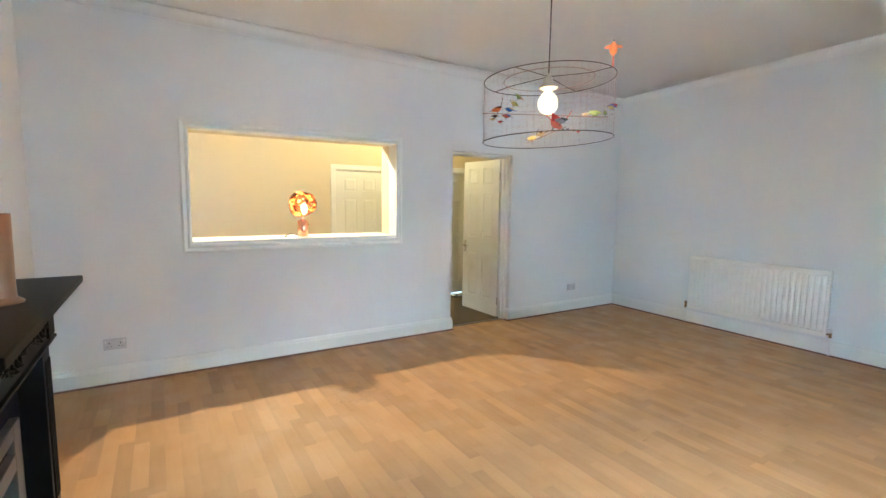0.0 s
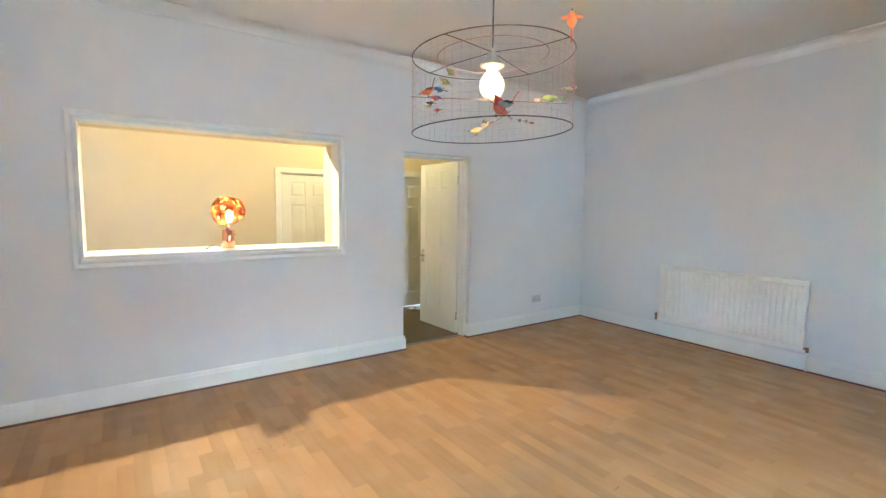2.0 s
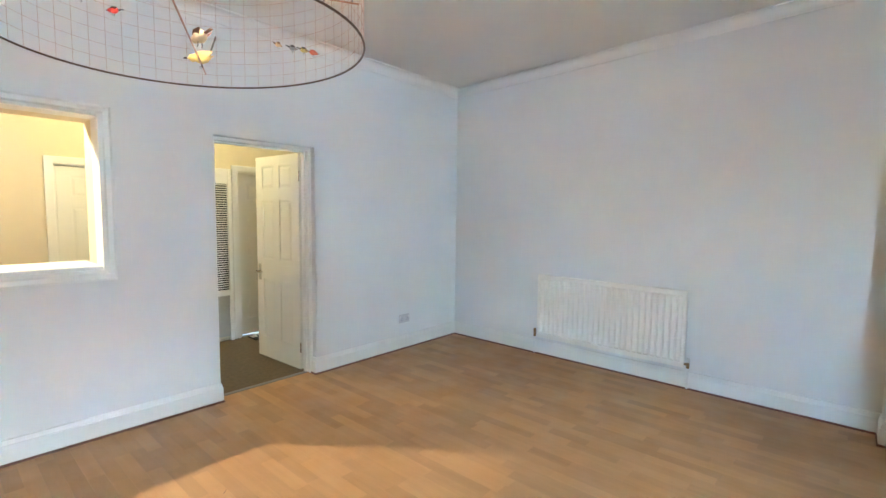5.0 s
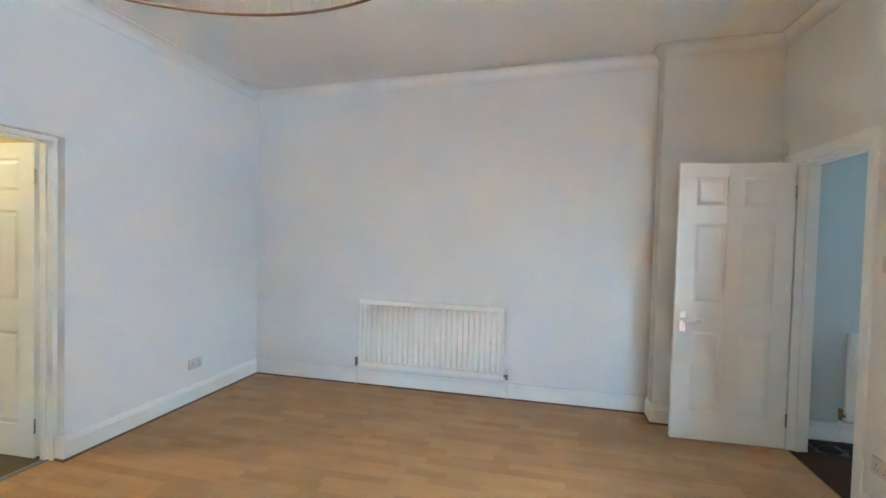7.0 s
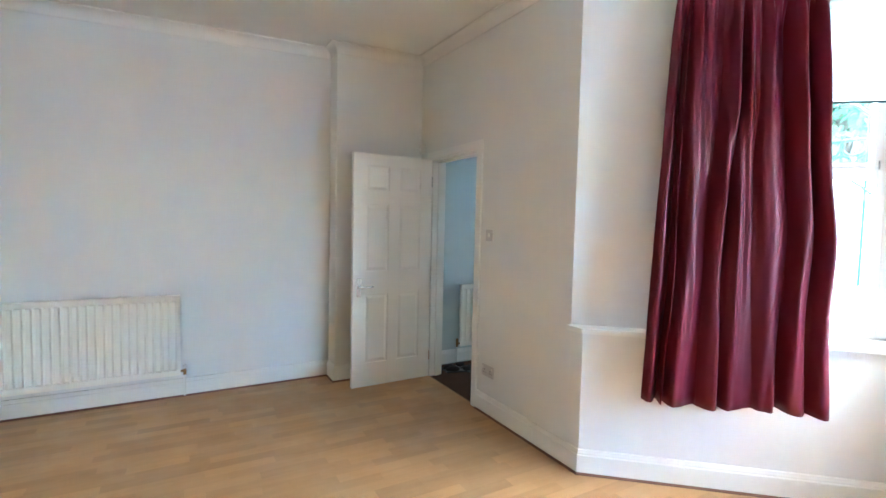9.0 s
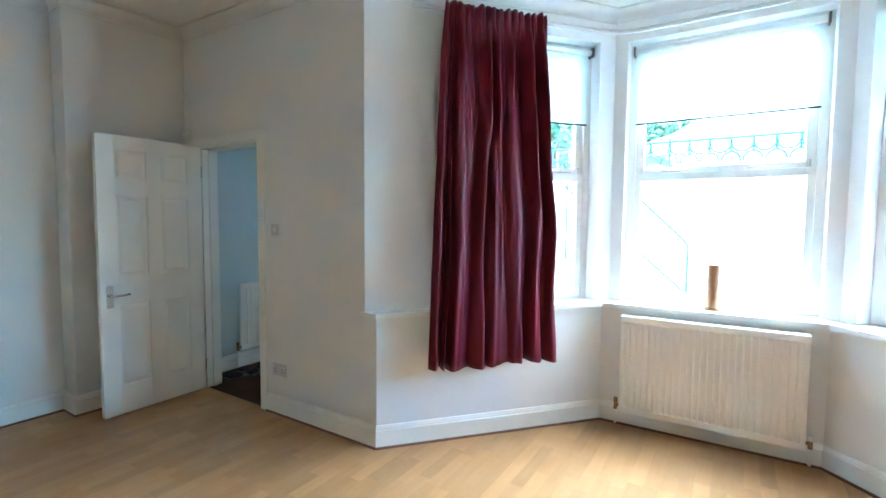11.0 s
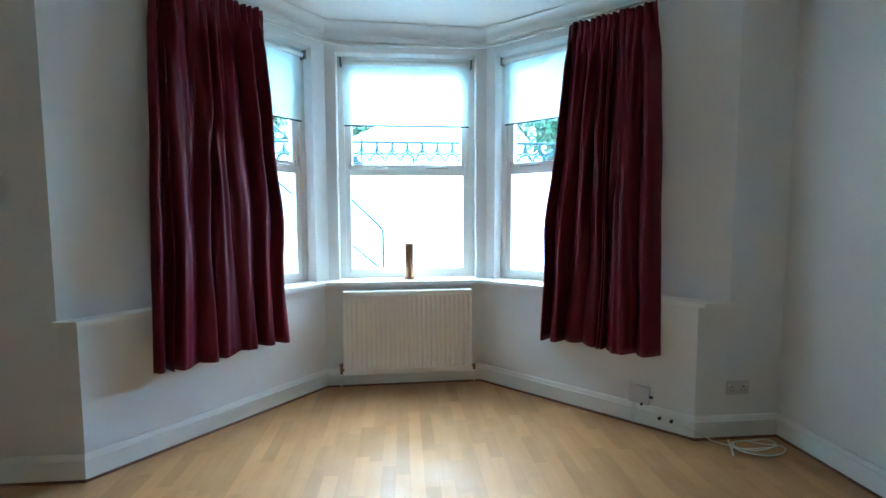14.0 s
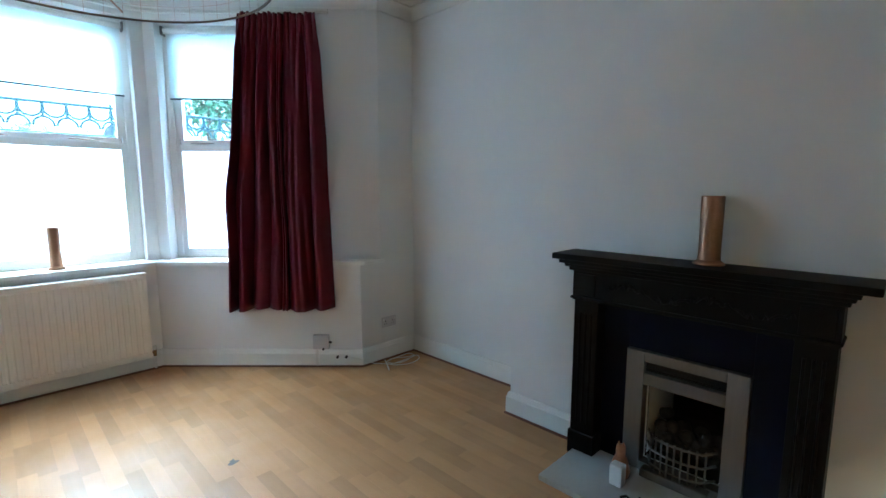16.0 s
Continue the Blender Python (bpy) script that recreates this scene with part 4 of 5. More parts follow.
def bird(x, y, z, size, yaw, tilt, body, wing, tail, label):
    b = new("bird")
    b.parent = pd
    b.matrix_local = pose(x, y, z, 0, -tilt, yaw)
    tagged(b, label)
    cols = [PAINT[body], PAINT[wing], PAINT[tail]]
    bm = bmesh.new()
    prof = [(0, -0.5), (0.13, -0.44), (0.29, -0.22), (0.33, 0.0), (0.27, 0.20), (0.18, 0.32), (0.21, 0.43), (0.16, 0.54), (0.05, 0.60), (0.02, 0.66), (0, 0.72)]
    lathe(bm, [(r_ * size, z_ * size) for r_, z_ in prof], 12)
    bm.transform(Matrix.Rotation(radians(90), 4, "Y"))
    part("body", bm, cols[0], b, smooth=True)
    bm = lathe(bmesh.new(), [(0, 0.0), (0.07 * size, 0.03 * size), (0.035 * size, 0.14 * size), (0, 0.22 * size)], 8)
    bm.transform(Matrix.Translation((0.66 * size, 0, 0.02 * size)) @ Matrix.Rotation(radians(90), 4, "Y"))
    part("beak", bm, M_CORD, b)
    bm = bmesh.new()
    for sy in (-1, 1):
        rod(bm, [(0.02 * size, sy * 0.1 * size, -0.2 * size), (0.06 * size, sy * 0.12 * size, -0.48 * size), (0.16 * size, sy * 0.12 * size, -0.5 * size)], 0.022 * size, 5)
    part("legs", bm, M_CORD, b)
    up = 0.38 if "lifted" in label else 0.06
    for sy in (-1, 1):
        bm = bmesh.new()
        q = [(0.42, 0.10, 0.05), (0.22, 0.68, 0.05), (0.05, 0.62, 0.04), (0.12, 0.12, -0.05)] if "rim" in label else [(0.22, 0.22, 0.05), (-0.1, 0.30 + up * 0.5, 0.12 + up), (-0.62, 0.30 + up * 0.4, 0.06 + up), (-0.34, 0.22, -0.05)]
        lo_ = [bm.verts.new((size * a_, size * sy * b_, size * c_)) for a_, b_, c_ in q]
        hi_ = [bm.verts.new((size * a_, size * sy * (b_ + 0.05), size * (c_ + 0.04))) for a_, b_, c_ in q]
        bm.faces.new(lo_)
        bm.faces.new(hi_[::-1])
        for k in range(4):
            bm.faces.new((lo_[k], lo_[(k + 1) % 4], hi_[(k + 1) % 4], hi_[k]))
        part("wing", bm, cols[1], b)
    long = 1.5 if "tail" in label or "rim" in label else 1.05
    bm = box(bmesh.new(), -long * size, -0.4 * size, -0.08 * size, 0.08 * size, -0.02 * size, 0.04 * size, bevel=0.01 * size)
    if "tail" in label:
        bm.transform(Matrix.Translation((-0.38 * size, 0, 0)) @ Matrix.Rotation(radians(62), 4, "Y") @ Matrix.Translation((0.38 * size, 0, 0)))
    part("tail", bm, cols[2], b)


PAINT = {n: material("feather_" + n, c, 0.7, vary=0.25, scale=60) for n, c in dict(
    orange=(0.75, 0.20, 0.05), red=(0.55, 0.05, 0.04), yellow=(0.60, 0.48, 0.18), blue=(0.05, 0.14, 0.42), green=(0.30, 0.38, 0.12),
    cream=(0.65, 0.50, 0.30), brown=(0.16, 0.07, 0.03), black=(0.02, 0.02, 0.02), grey=(0.25, 0.27, 0.30), coral=(0.60, 0.16, 0.10)).items()}
for x, y, z, size, yaw, tilt, cb, cw, ct, lab in (
        (0.295, -0.135, 2.190, 0.060, 46, 84, "orange", "orange", "coral", "bright orange bird perched on the rim"),
        (-0.237, 0.096, 1.880, 0.042, 136, -15, "orange", "brown", "brown", "brown and orange bird with a raised tail"),
        (-0.300, -0.074, 1.846, 0.030, 160, 10, "blue", "cream", "blue", "little blue bird on the netting"),
        (-0.292, -0.098, 1.868, 0.030, 136, 35, "yellow", "green", "yellow", "little yellow bird on the netting"),
        (-0.285, -0.119, 1.895, 0.028, 120, 40, "green", "cream", "coral", "little green bird on the netting"),
        (-0.305, -0.060, 1.819, 0.028, 150, 10, "coral", "blue", "brown", "little pink bird on the netting"),
        (-0.084, 0.310, 1.894, 0.026, 136, 5, "black", "brown", "black", "tiny dark bird on the wire"),
        (-0.104, 0.300, 1.875, 0.022, 146, 0, "yellow", "brown", "brown", "tiny yellow bird on the wire"),
        (-0.045, 0.312, 1.869, 0.022, 126, 0, "red", "black", "black", "tiny red bird on the wire"),
        (-0.089, -0.149, 1.795, 0.060, -60, -40, "coral", "red", "red", "coral red bird with lifted wings"),
        (-0.112, -0.205, 1.800, 0.044, 130, 5, "grey", "black", "orange", "grey bird with a dark raised tail"),
        (0.047, 0.090, 1.787, 0.040, 100, -10, "cream", "brown", "brown", "cream and brown bird on the lower perch"),
        (0.094, 0.205, 1.781, 0.044, 150, -10, "yellow", "cream", "black", "pale yellow bird with a long dark tail"),
        (0.218, -0.105, 1.882, 0.045, 136, 10, "green", "green", "green", "green bird on the long perch"),
        (0.175, -0.084, 1.873, 0.026, 150, 0, "cream", "yellow", "yellow", "tiny cream bird on the perch"),
        (0.262, -0.130, 1.882, 0.024, 60, 60, "green", "grey", "grey", "tiny green bird on the perch"),
        (0.150, -0.262, 1.883, 0.036, -30, 10, "red", "blue", "yellow", "red and blue bird on the netting"),
        (0.125, -0.280, 1.872, 0.026, 150, 0, "yellow", "blue", "black", "small yellow and black bird on the netting"),
        (0.262, 0.165, 1.846, 0.018, 20, 0, "cream", "brown", "brown", "tiny brown bird on the netting"),
        (0.282, 0.132, 1.836, 0.020, 10, 0, "grey", "black", "black", "tiny grey bird on the netting"),
        (0.296, 0.105, 1.829, 0.020, 10, 0, "yellow", "black", "black", "tiny black and yellow bird on the netting"),
        (0.308, 0.082, 1.821, 0.020, 0, 0, "coral", "coral", "brown", "tiny pink bird on the netting")):
    bird(x, y, z, size, yaw, tilt, cb, cw, ct, lab)

# ---- copper table lamp ----
M_CGLASS = glass("copper_tinted_glass", (0.98, 0.68, 0.50), (1.0, 0.66, 0.48), 2.0, 0.04)
tl = thing("table_lamp", pose(1.335, 4.60, HATCH[2] + 0.022), "copper table lamp with a melted glass globe on the hatch shelf", "table lamp")
part("base", lathe(bmesh.new(), [(0, 0), (0.045, 0), (0.047, 0.003), (0.047, 0.148), (0.044, 0.151), (0, 0.151)], 36), M_COPPER, tl, smooth=True)
part("stem", lathe(bmesh.new(), [(0.0, 0.1515), (0.017, 0.1515), (0.017, 0.19), (0.0, 0.19)], 20), M_CHROME, tl, "bright chrome stem", smooth=True)
part("switch", rod(bmesh.new(), [(0.046, -0.01, 0.11), (0.058, -0.012, 0.11)], 0.006, 10), M_COPPER, tl)
bm = bmesh.new()
bmesh.ops.create_icosphere(bm, subdivisions=4, radius=0.125)
for w_ in bm.verts:
    n0 = w_.co.normalized()
    k_ = 1 + 0.16 * noise.noise(n0 * 1.7 + Vector((3, 1, 2))) - 0.09 * max(0, -n0.z) ** 3
    w_.co = Vector((n0.x * 0.124 * k_, n0.y * 0.115 * k_, n0.z * 0.128 * k_ + 0.305))
g = part("globe", bm, M_CGLASS, tl, "translucent copper glass globe", smooth=True)
g.visible_shadow = False
bm = bmesh.new()
bmesh.ops.create_icosphere(bm, subdivisions=3, radius=1)
for w_ in bm.verts:
    n0 = w_.co.normalized()
    k_ = 0.75 + 0.75 * abs(noise.noise(n0 * 3.1 + Vector((7, 1, 2))))
    w_.co = Vector((n0.x * 0.085 * k_, n0.y * 0.06 * k_, n0.z * 0.07 * k_ + 0.30))
M_FOIL = material("crumpled_foil", (0.95, 0.62, 0.42), 0.22, 1.0, vary=0.08, scale=20)
c = part("inner_reflector", bm, M_FOIL, tl, "crumpled copper reflector")
bl_ = part("bulb", lathe(bmesh.new(), [(0, 0.19), (0.012, 0.19), (0.026, 0.225), (0.03, 0.25), (0.02, 0.275), (0, 0.283)], 20, (0, -0.055, 0.02)), glow("lamp_glow", (1.0, 0.70, 0.38), 0.2), tl, "glowing lamp bulb", smooth=True)
bl_.visible_shadow = False
part("flex", rod(bmesh.new(), [(-0.046, 0.0, 0.006), (-0.08, -0.005, 0.022), (-0.12, 0.01, 0.026), (-0.16, -0.02, 0.01), (-0.175, -0.03, 0.004), (-0.165, -0.06, 0.004)], 0.004, 8), M_CORD, tl, "thin black flex", smooth=True)

# ---- ceiling lamps out of sight ----
for x, y, z in ((1.22, 5.7, 2.76), (3.0, 5.8, 2.6)):
    d = thing("ceiling_lamp", pose(x, y, 0), "plain lamp holder on a short cord under the ceiling", "ceiling lamp", "far room lamps")
    part("cord", rod(bmesh.new(), [(0, 0, z + 0.05), (0, 0, 2.9)], 0.003, 6), M_PLASTIC, d)
    part("holder", lathe(bmesh.new(), [(0, z + 0.055), (0.02, z + 0.05), (0.02, z + 0.032), (0, z + 0.032)], 14), M_PLASTIC, d)
    o = part("bulb", lathe(bmesh.new(), [(0, z + 0.03), (0.015, z + 0.028), (0.03, z), (0, z - 0.03)], 14), M_BULB, d)
    o.visible_shadow = False


# ---- electrics ----
def plate(name, m, w, label, kind):
    """A wall plate: x along the wall, y out of it, z up."""
    d = thing(name, m, label, "socket" if kind != "switch" else "light switch")
    part("plate", boxed(-w / 2, w / 2, 0.0008, 0.009, -0.043, 0.043, bevel=0.003), M_PLATE, d)
    if kind == "switch":
        part("rocker", boxed(-0.01, 0.01, 0.0092, 0.014, -0.014, 0.014, bevel=0.002), M_PLASTIC, d)
        return
    for sx in (-1, 1) if w > 0.1 else (0,):
        c_ = sx * 0.036
        part("rocker", boxed(c_ + sx * 0.022 - 0.006, c_ + sx * 0.022 + 0.006, 0.0092, 0.013, 0.012, 0.032, bevel=0.001), M_PLASTIC, d)
        bm = boxed(c_ - 0.0035, c_ + 0.0035, 0.0091, 0.0097, 0.002, 0.012)
        box(bm, c_ - 0.015, c_ - 0.007, 0.0091, 0.0097, -0.018, -0.013)
        box(bm, c_ + 0.007, c_ + 0.015, 0.0091, 0.0097, -0.018, -0.013)
        part("pin_holes", bm, M_BLACKP, d)


NORTH, SOUTH = 180, 0
plate("double_socket", pose(-0.15, YA, 0.315, 0, 0, NORTH), 0.146, "white double power socket low on the hatch wall", "socket")
plate("double_socket", pose(4.77, YA, 0.318, 0, 0, NORTH), 0.146, "white double power socket low near the room corner", "socket")
plate("double_socket", pose(4.215, YC, 0.33, 0, 0, SOUTH), 0.146, "white double power socket below the light switch", "socket")
plate("light_switch", pose(4.24, YC, 1.344, 0, 0, SOUTH), 0.086, "square white light switch beside the hall door", "switch")
plate("double_socket", pose(-0.41, YCW, 0.317, 0, 0, SOUTH), 0.146, "white double power socket in the alcove corner", "socket")
al = thing("alarm_sensor", pose(5.335, YC + 0.001, 2.115), "small white alarm sensor high in the corner", "alarm sensor")
part("case", boxed(-0.03, 0.03, 0, 0.045, -0.042, 0.045, bevel=0.008), M_PLASTIC, al)
part("lens", boxed(-0.02, 0.02, 0.0455, 0.05, -0.02, 0.005, bevel=0.002), M_TRIM, al)
part("cable", rod(bmesh.new(), [(0, 0.006, -0.043), (0.004, 0.006, -0.09)], 0.003, 6), M_PLASTIC, al)
pl, ql = Vector(LOW[0]), Vector(LOW[1])
el = (ql - pl).normalized()
ang = math.degrees(math.atan2(el.y, el.x))
jb = thing("junction_box", pose(*(pl + el * 0.32), 0.205, 0, 0, ang), "white plastic junction box on the bay wall above the skirting", "junction box")
part("case", boxed(-0.062, 0.062, 0.001, 0.032, -0.055, 0.06, bevel=0.004), M_PLATE, jb)
part("conduit", boxed(0.02, 0.045, 0.020, 0.03, -0.19, -0.056, bevel=0.003), M_PLASTIC, jb)
part("knob", rod(bmesh.new(), [(-0.062, 0.02, 0.0), (-0.082, 0.024, 0.0)], 0.009, 10), M_BLACKP, jb)
part("knob", rod(bmesh.new(), [(-0.02, 0.03, -0.05), (-0.02, 0.045, -0.052)], 0.008, 10), M_BLACKP, jb)
cb = thing("aerial_cable", pose(0, 0, 0), "coiled white aerial cable lying on the floor in the corner", "cable")
p1, p2 = pl + el * 0.19 + Vector((-el.y, el.x)) * 0.021, pl + el * 0.12 + Vector((-el.y, el.x)) * 0.021
for p_ in (p1, p2):
    n2 = Vector((-el.y, el.x)) * 0.022
    part("plug", rod(bmesh.new(), [(p_.x, p_.y, 0.088), (p_.x + n2.x, p_.y + n2.y, 0.088)], 0.010, 10), M_BLACKP, cb)
pts = [(p2.x, p2.y + 0.02, 0.088), (p2.x - 0.06, p2.y + 0.06, 0.07), (-0.20, -0.12, 0.03), (-0.30, -0.09, 0.008)]
for k in range(44):
    a = k * 0.34
    rad = 0.11 + 0.035 * math.sin(k * 0.37)
    pts.append((-0.44 + rad * 1.25 * math.cos(a), -0.06 + rad * 0.55 * math.sin(a) + 0.02 * math.sin(k * 0.21), 0.006 + 0.0008 * k + 0.006 * (1 + math.sin(k * 0.9))))
part("lead", rod(bmesh.new(), pts, 0.0033, 6), M_PLASTIC, cb, smooth=True)
part("lead_end", rod(bmesh.new(), [(-0.30, -0.12, 0.03), (-0.27, -0.05, 0.014), (-0.235, 0.01, 0.006)], 0.006, 6), M_PLASTIC, cb, smooth=True)

# ---- shoes in the hall ----
for k in range(3):
    d = thing("shoe", pose(5.18 + 0.09 * (k % 2), -0.42 - 0.16 * (k // 2), -0.004, 0, 0, 75 + 20 * k), "dark flat slip-on shoe on the hall floor", "shoe", "hall shoes")
    part("sole", boxed(-0.12, 0.12, -0.04, 0.04, 0, 0.015, bevel=0.007), M_BLACKP, d)
    bm = bmesh.new()
    bmesh.ops.create_uvsphere(bm, u_segments=16, v_segments=10, radius=1, matrix=Matrix.Translation((0.05, 0, 0.016)) @ Matrix.Diagonal((0.07, 0.038, 0.04, 1)))
    bmesh.ops.bisect_plane(bm, geom=bm.verts[:] + bm.edges[:] + bm.faces[:], plane_co=(0, 0, 0.0155), plane_no=(0, 0, 1), clear_inner=True)
    part("upper", bm, M_SOOT, d, smooth=True)
    part("heel_cup", boxed(-0.115, -0.05, -0.033, 0.033, 0.0155, 0.05, bevel=0.012), M_SOOT, d)

# small stain on the strip floor
bm = bmesh.new()
ring_ = [bm.verts.new((1.104 + 0.022 * (1 + 0.4 * math.sin(3 * a) + 0.2 * math.sin(7 * a)) * math.cos(a), 0.412 + 0.03 * (1 + 0.3 * math.sin(2 * a + 1)) * math.sin(a), 0.0022)) for a in [2 * math.pi * k / 26 for k in range(26)]]
bm.faces.new(ring_)
setting("floor_stain", bm, material("grey_stain", (0.20, 0.17, 0.14), 0.9, spec=0.1), "small grey paint stain on the strip floor", "stain")

# short scratches in the strip floor
for k, (x, y, a, l) in enumerate(((1.30, 3.17, 0.4, 0.07), (1.36, 3.20, 1.1, 0.05), (1.43, 3.23, 0.2, 0.06), (2.43, 3.27, 0.8, 0.05), (1.22, 3.23, 2.0, 0.05), (2.71, 2.68, 0.3, 0.04), (2.65, 1.81, 0.1, 0.09))):
    bm = bmesh.new()
    c_, s2_ = math.cos(a) * l / 2, math.sin(a) * l / 2
    n2_ = (-math.sin(a) * 0.0022, math.cos(a) * 0.0022)
    bm.faces.new([bm.verts.new(q) for q in ((x - c_, y - s2_, 0.0012), (x + n2_[0], y + n2_[1], 0.0012), (x + c_, y + s2_, 0.0012), (x - n2_[0], y - n2_[1], 0.0012))])
    setting("floor_scratch", bm, M_BEAD, "short dark scratch in the strip floor", "scratch")

# scuffed patch before the hatch wall
scuff = bmesh.new()
rnd = random.Random(21)
for k in range(46):
    x, y, a, l = 1.31 + rnd.gauss(0, 0.10), 3.22 + rnd.gauss(0, 0.035), rnd.gauss(0.25, 0.5), rnd.uniform(0.008, 0.035)
    c_, s2_, w_ = math.cos(a) * l / 2, math.sin(a) * l / 2, rnd.uniform(0.0006, 0.0016)
    n2_ = (-math.sin(a) * w_, math.cos(a) * w_)
    scuff.faces.new([scuff.verts.new(q) for q in ((x - c_, y - s2_, 0.0011), (x + n2_[0], y + n2_[1], 0.0011), (x + c_, y + s2_, 0.0011), (x - n2_[0], y - n2_[1], 0.0011))])
setting("floor_scuff", scuff, M_BEAD, "patch of short dark scuffs in the strip floor", "scratch")

# ---- outside ----
setting("ground_light_well", boxed(-6, 9, -4.0, -1.66, -0.3, -0.1), M_STONE, "pale paved floor of the light well", "ground")
setting("ground", boxed(-1500, 1500, -3000, -4.3, 1.2, 1.93), M_ASPHALT, "street level ground beyond the light well", "ground")
setting("wall_light_well", boxed(-6, 9, -4.31, -4.0, -0.3, 1.98), M_RENDER, "white painted masonry retaining wall", "wall")
setting("wall_well_end", boxed(-6.2, -6, -4.3, -1.6, -0.3, 1.98), M_RENDER, "white painted end wall of the light well", "wall")
setting("wall_well_end", boxed(9, 9.2, -4.3, -1.6, -0.3, 1.98), M_RENDER, "white painted end wall of the light well", "wall")
st = tagged(new("stairs_outside"), "pale stone steps climbing from the light well to the street", "stairs", kind="structure")
for k in range(11):
    part("step", boxed(1.75 + 0.25 * k, 2.0 + 0.25 * k, -3.95, -3.05, -0.1, 0.08 + 0.18 * k, bevel=0.004), M_STONE, st)
hr = thing("handrail", pose(0, 0, 0), "thin green painted iron handrail beside the outside steps", "handrail")
part("top_rail", rod(bmesh.new(), [(1.86, -3.0, -0.1), (1.86, -3.0, 1.19), (1.90, -3.0, 1.25), (4.4, -3.0, 3.70)], 0.013, 8), M_IRON, hr, smooth=True)
part("lower_rail", rod(bmesh.new(), [(1.87, -3.0, 0.73), (4.4, -3.0, 2.96)], 0.011, 8), M_IRON, hr, smooth=True)
for k in range(1, 3):
    x = 1.86 + 1.2 * k
    part("post", rod(bmesh.new(), [(x, -3.0, 0.08 + 0.18 * int((x - 1.75) / 0.25)), (x, -3.0, 1.22 + 0.97 * (x - 1.86))], 0.011, 8), M_IRON, hr)
fn = thing("street_railing", pose(0, -4.15, 1.98), "ornate green iron railing of scalloped loops on the wall", "railing")
part("top_rail", rod(bmesh.new(), [(-6, 0, 0.40), (9, 0, 0.40)], 0.017, 8), M_IRON, fn)
part("bottom_rail", rod(bmesh.new(), [(-6, 0, 0.06), (9, 0, 0.06)], 0.016, 8), M_IRON, fn)
P = 0.21
shield = [(-P / 2 + 0.004, 0, 0.39), (-P / 2 + 0.006, 0, 0.35)] + [((P / 2 - 0.006) * math.sin(a), 0, 0.33 - 0.09 * math.cos(a)) for a in [radians(-80 + 20 * k) for k in range(9)]] + [(P / 2 - 0.006, 0, 0.35), (P / 2 - 0.004, 0, 0.39)]
first = part("loop", rod(bmesh.new(), shield, 0.014, 6), M_IRON, fn, smooth=True)
hump = part("hump", rod(bmesh.new(), [((P / 2 - 0.012) * math.cos(a), 0, 0.14 + 0.10 * math.sin(a)) for a in [radians(20 * k) for k in range(10)]], 0.014, 6), M_IRON, fn, smooth=True)
fin1 = part("finial", lathe(bmesh.new(), [(0, 0), (0.020, 0.015), (0.012, 0.035), (0.024, 0.055), (0.005, 0.085), (0, 0.10)], 8), M_IRON, fn)
pk1 = part("post", rod(bmesh.new(), [(0, 0, 0), (0, 0, 0.45)], 0.014, 6), M_IRON, fn)
first.location.x, hump.location.x, fin1.location, pk1.location.x = -5.9, -5.795, (-5.795, 0, 0.235), -5.99
for k in range(1, 70):
    o = new("loop", first.data)
    o.parent, o.location = fn, (-5.9 + P * k, 0, 0)
    o = new("hump", hump.data)
    o.parent, o.location = fn, (-5.795 + P * k, 0, 0)
    o = new("finial", fin1.data)
    o.parent, o.location = fn, (-5.795 + P * k, 0, 0.235)
    if k % 7 == 3:
        o = new("post", pk1.data)
        o.parent, o.location = fn, (-5.795 + P * k, 0.0, 0.0)


def tree(x, y, z, h, r, seed, label):
    rnd = random.Random(seed)
    d = thing("tree", pose(x, y, z), label, "tree", "street trees")
    bm = bmesh.new()
    tips = []
    rod(bm, [(0, 0, -0.05), (0.05, 0.02, h * 0.25), (0, 0.06, h * 0.45)], 0.13, 9)
    for k in range(9):
        a = k * 2.4
        p0 = Vector((0, 0.04, h * (0.12 + 0.035 * k)))
        p1_ = p0 + Vector((math.cos(a) * r * 0.45, math.sin(a) * r * 0.45, h * 0.2))
        p2_ = p1_ + Vector((math.cos(a + 0.4) * r * 0.4, math.sin(a + 0.4) * r * 0.4, h * 0.15))
        rod(bm, [p0, p1_, p2_], 0.035, 6)
        tips += [p1_, p2_]
    part("trunk", bm, M_BARK, d, smooth=True)
    vs, fs = [], []
    for k in range(4200):
        c = tips[rnd.randrange(len(tips))] + Vector([rnd.gauss(0, r * 0.24) for _ in range(2)] + [rnd.gauss(0, h * 0.09)])
        u_ = Vector([rnd.uniform(-1, 1) for _ in range(3)]).normalized() * rnd.uniform(0.05, 0.10)
        w_ = u_.cross(Vector([rnd.uniform(-1, 1) for _ in range(3)])).normalized() * 0.04
        b0 = len(vs)
        vs += [c - u_, c - w_, c + u_, c + w_]
        fs.append((b0, b0 + 1, b0 + 2, b0 + 3))
    me = bpy.data.meshes.new("crown")
    me.from_pydata([tuple(v_) for v_ in vs], [], fs)
    me.materials.append(M_LEAF)
    o = new("crown", me)
    o.parent = d
    tagged(o, "many small green leaves", kind="stuff")


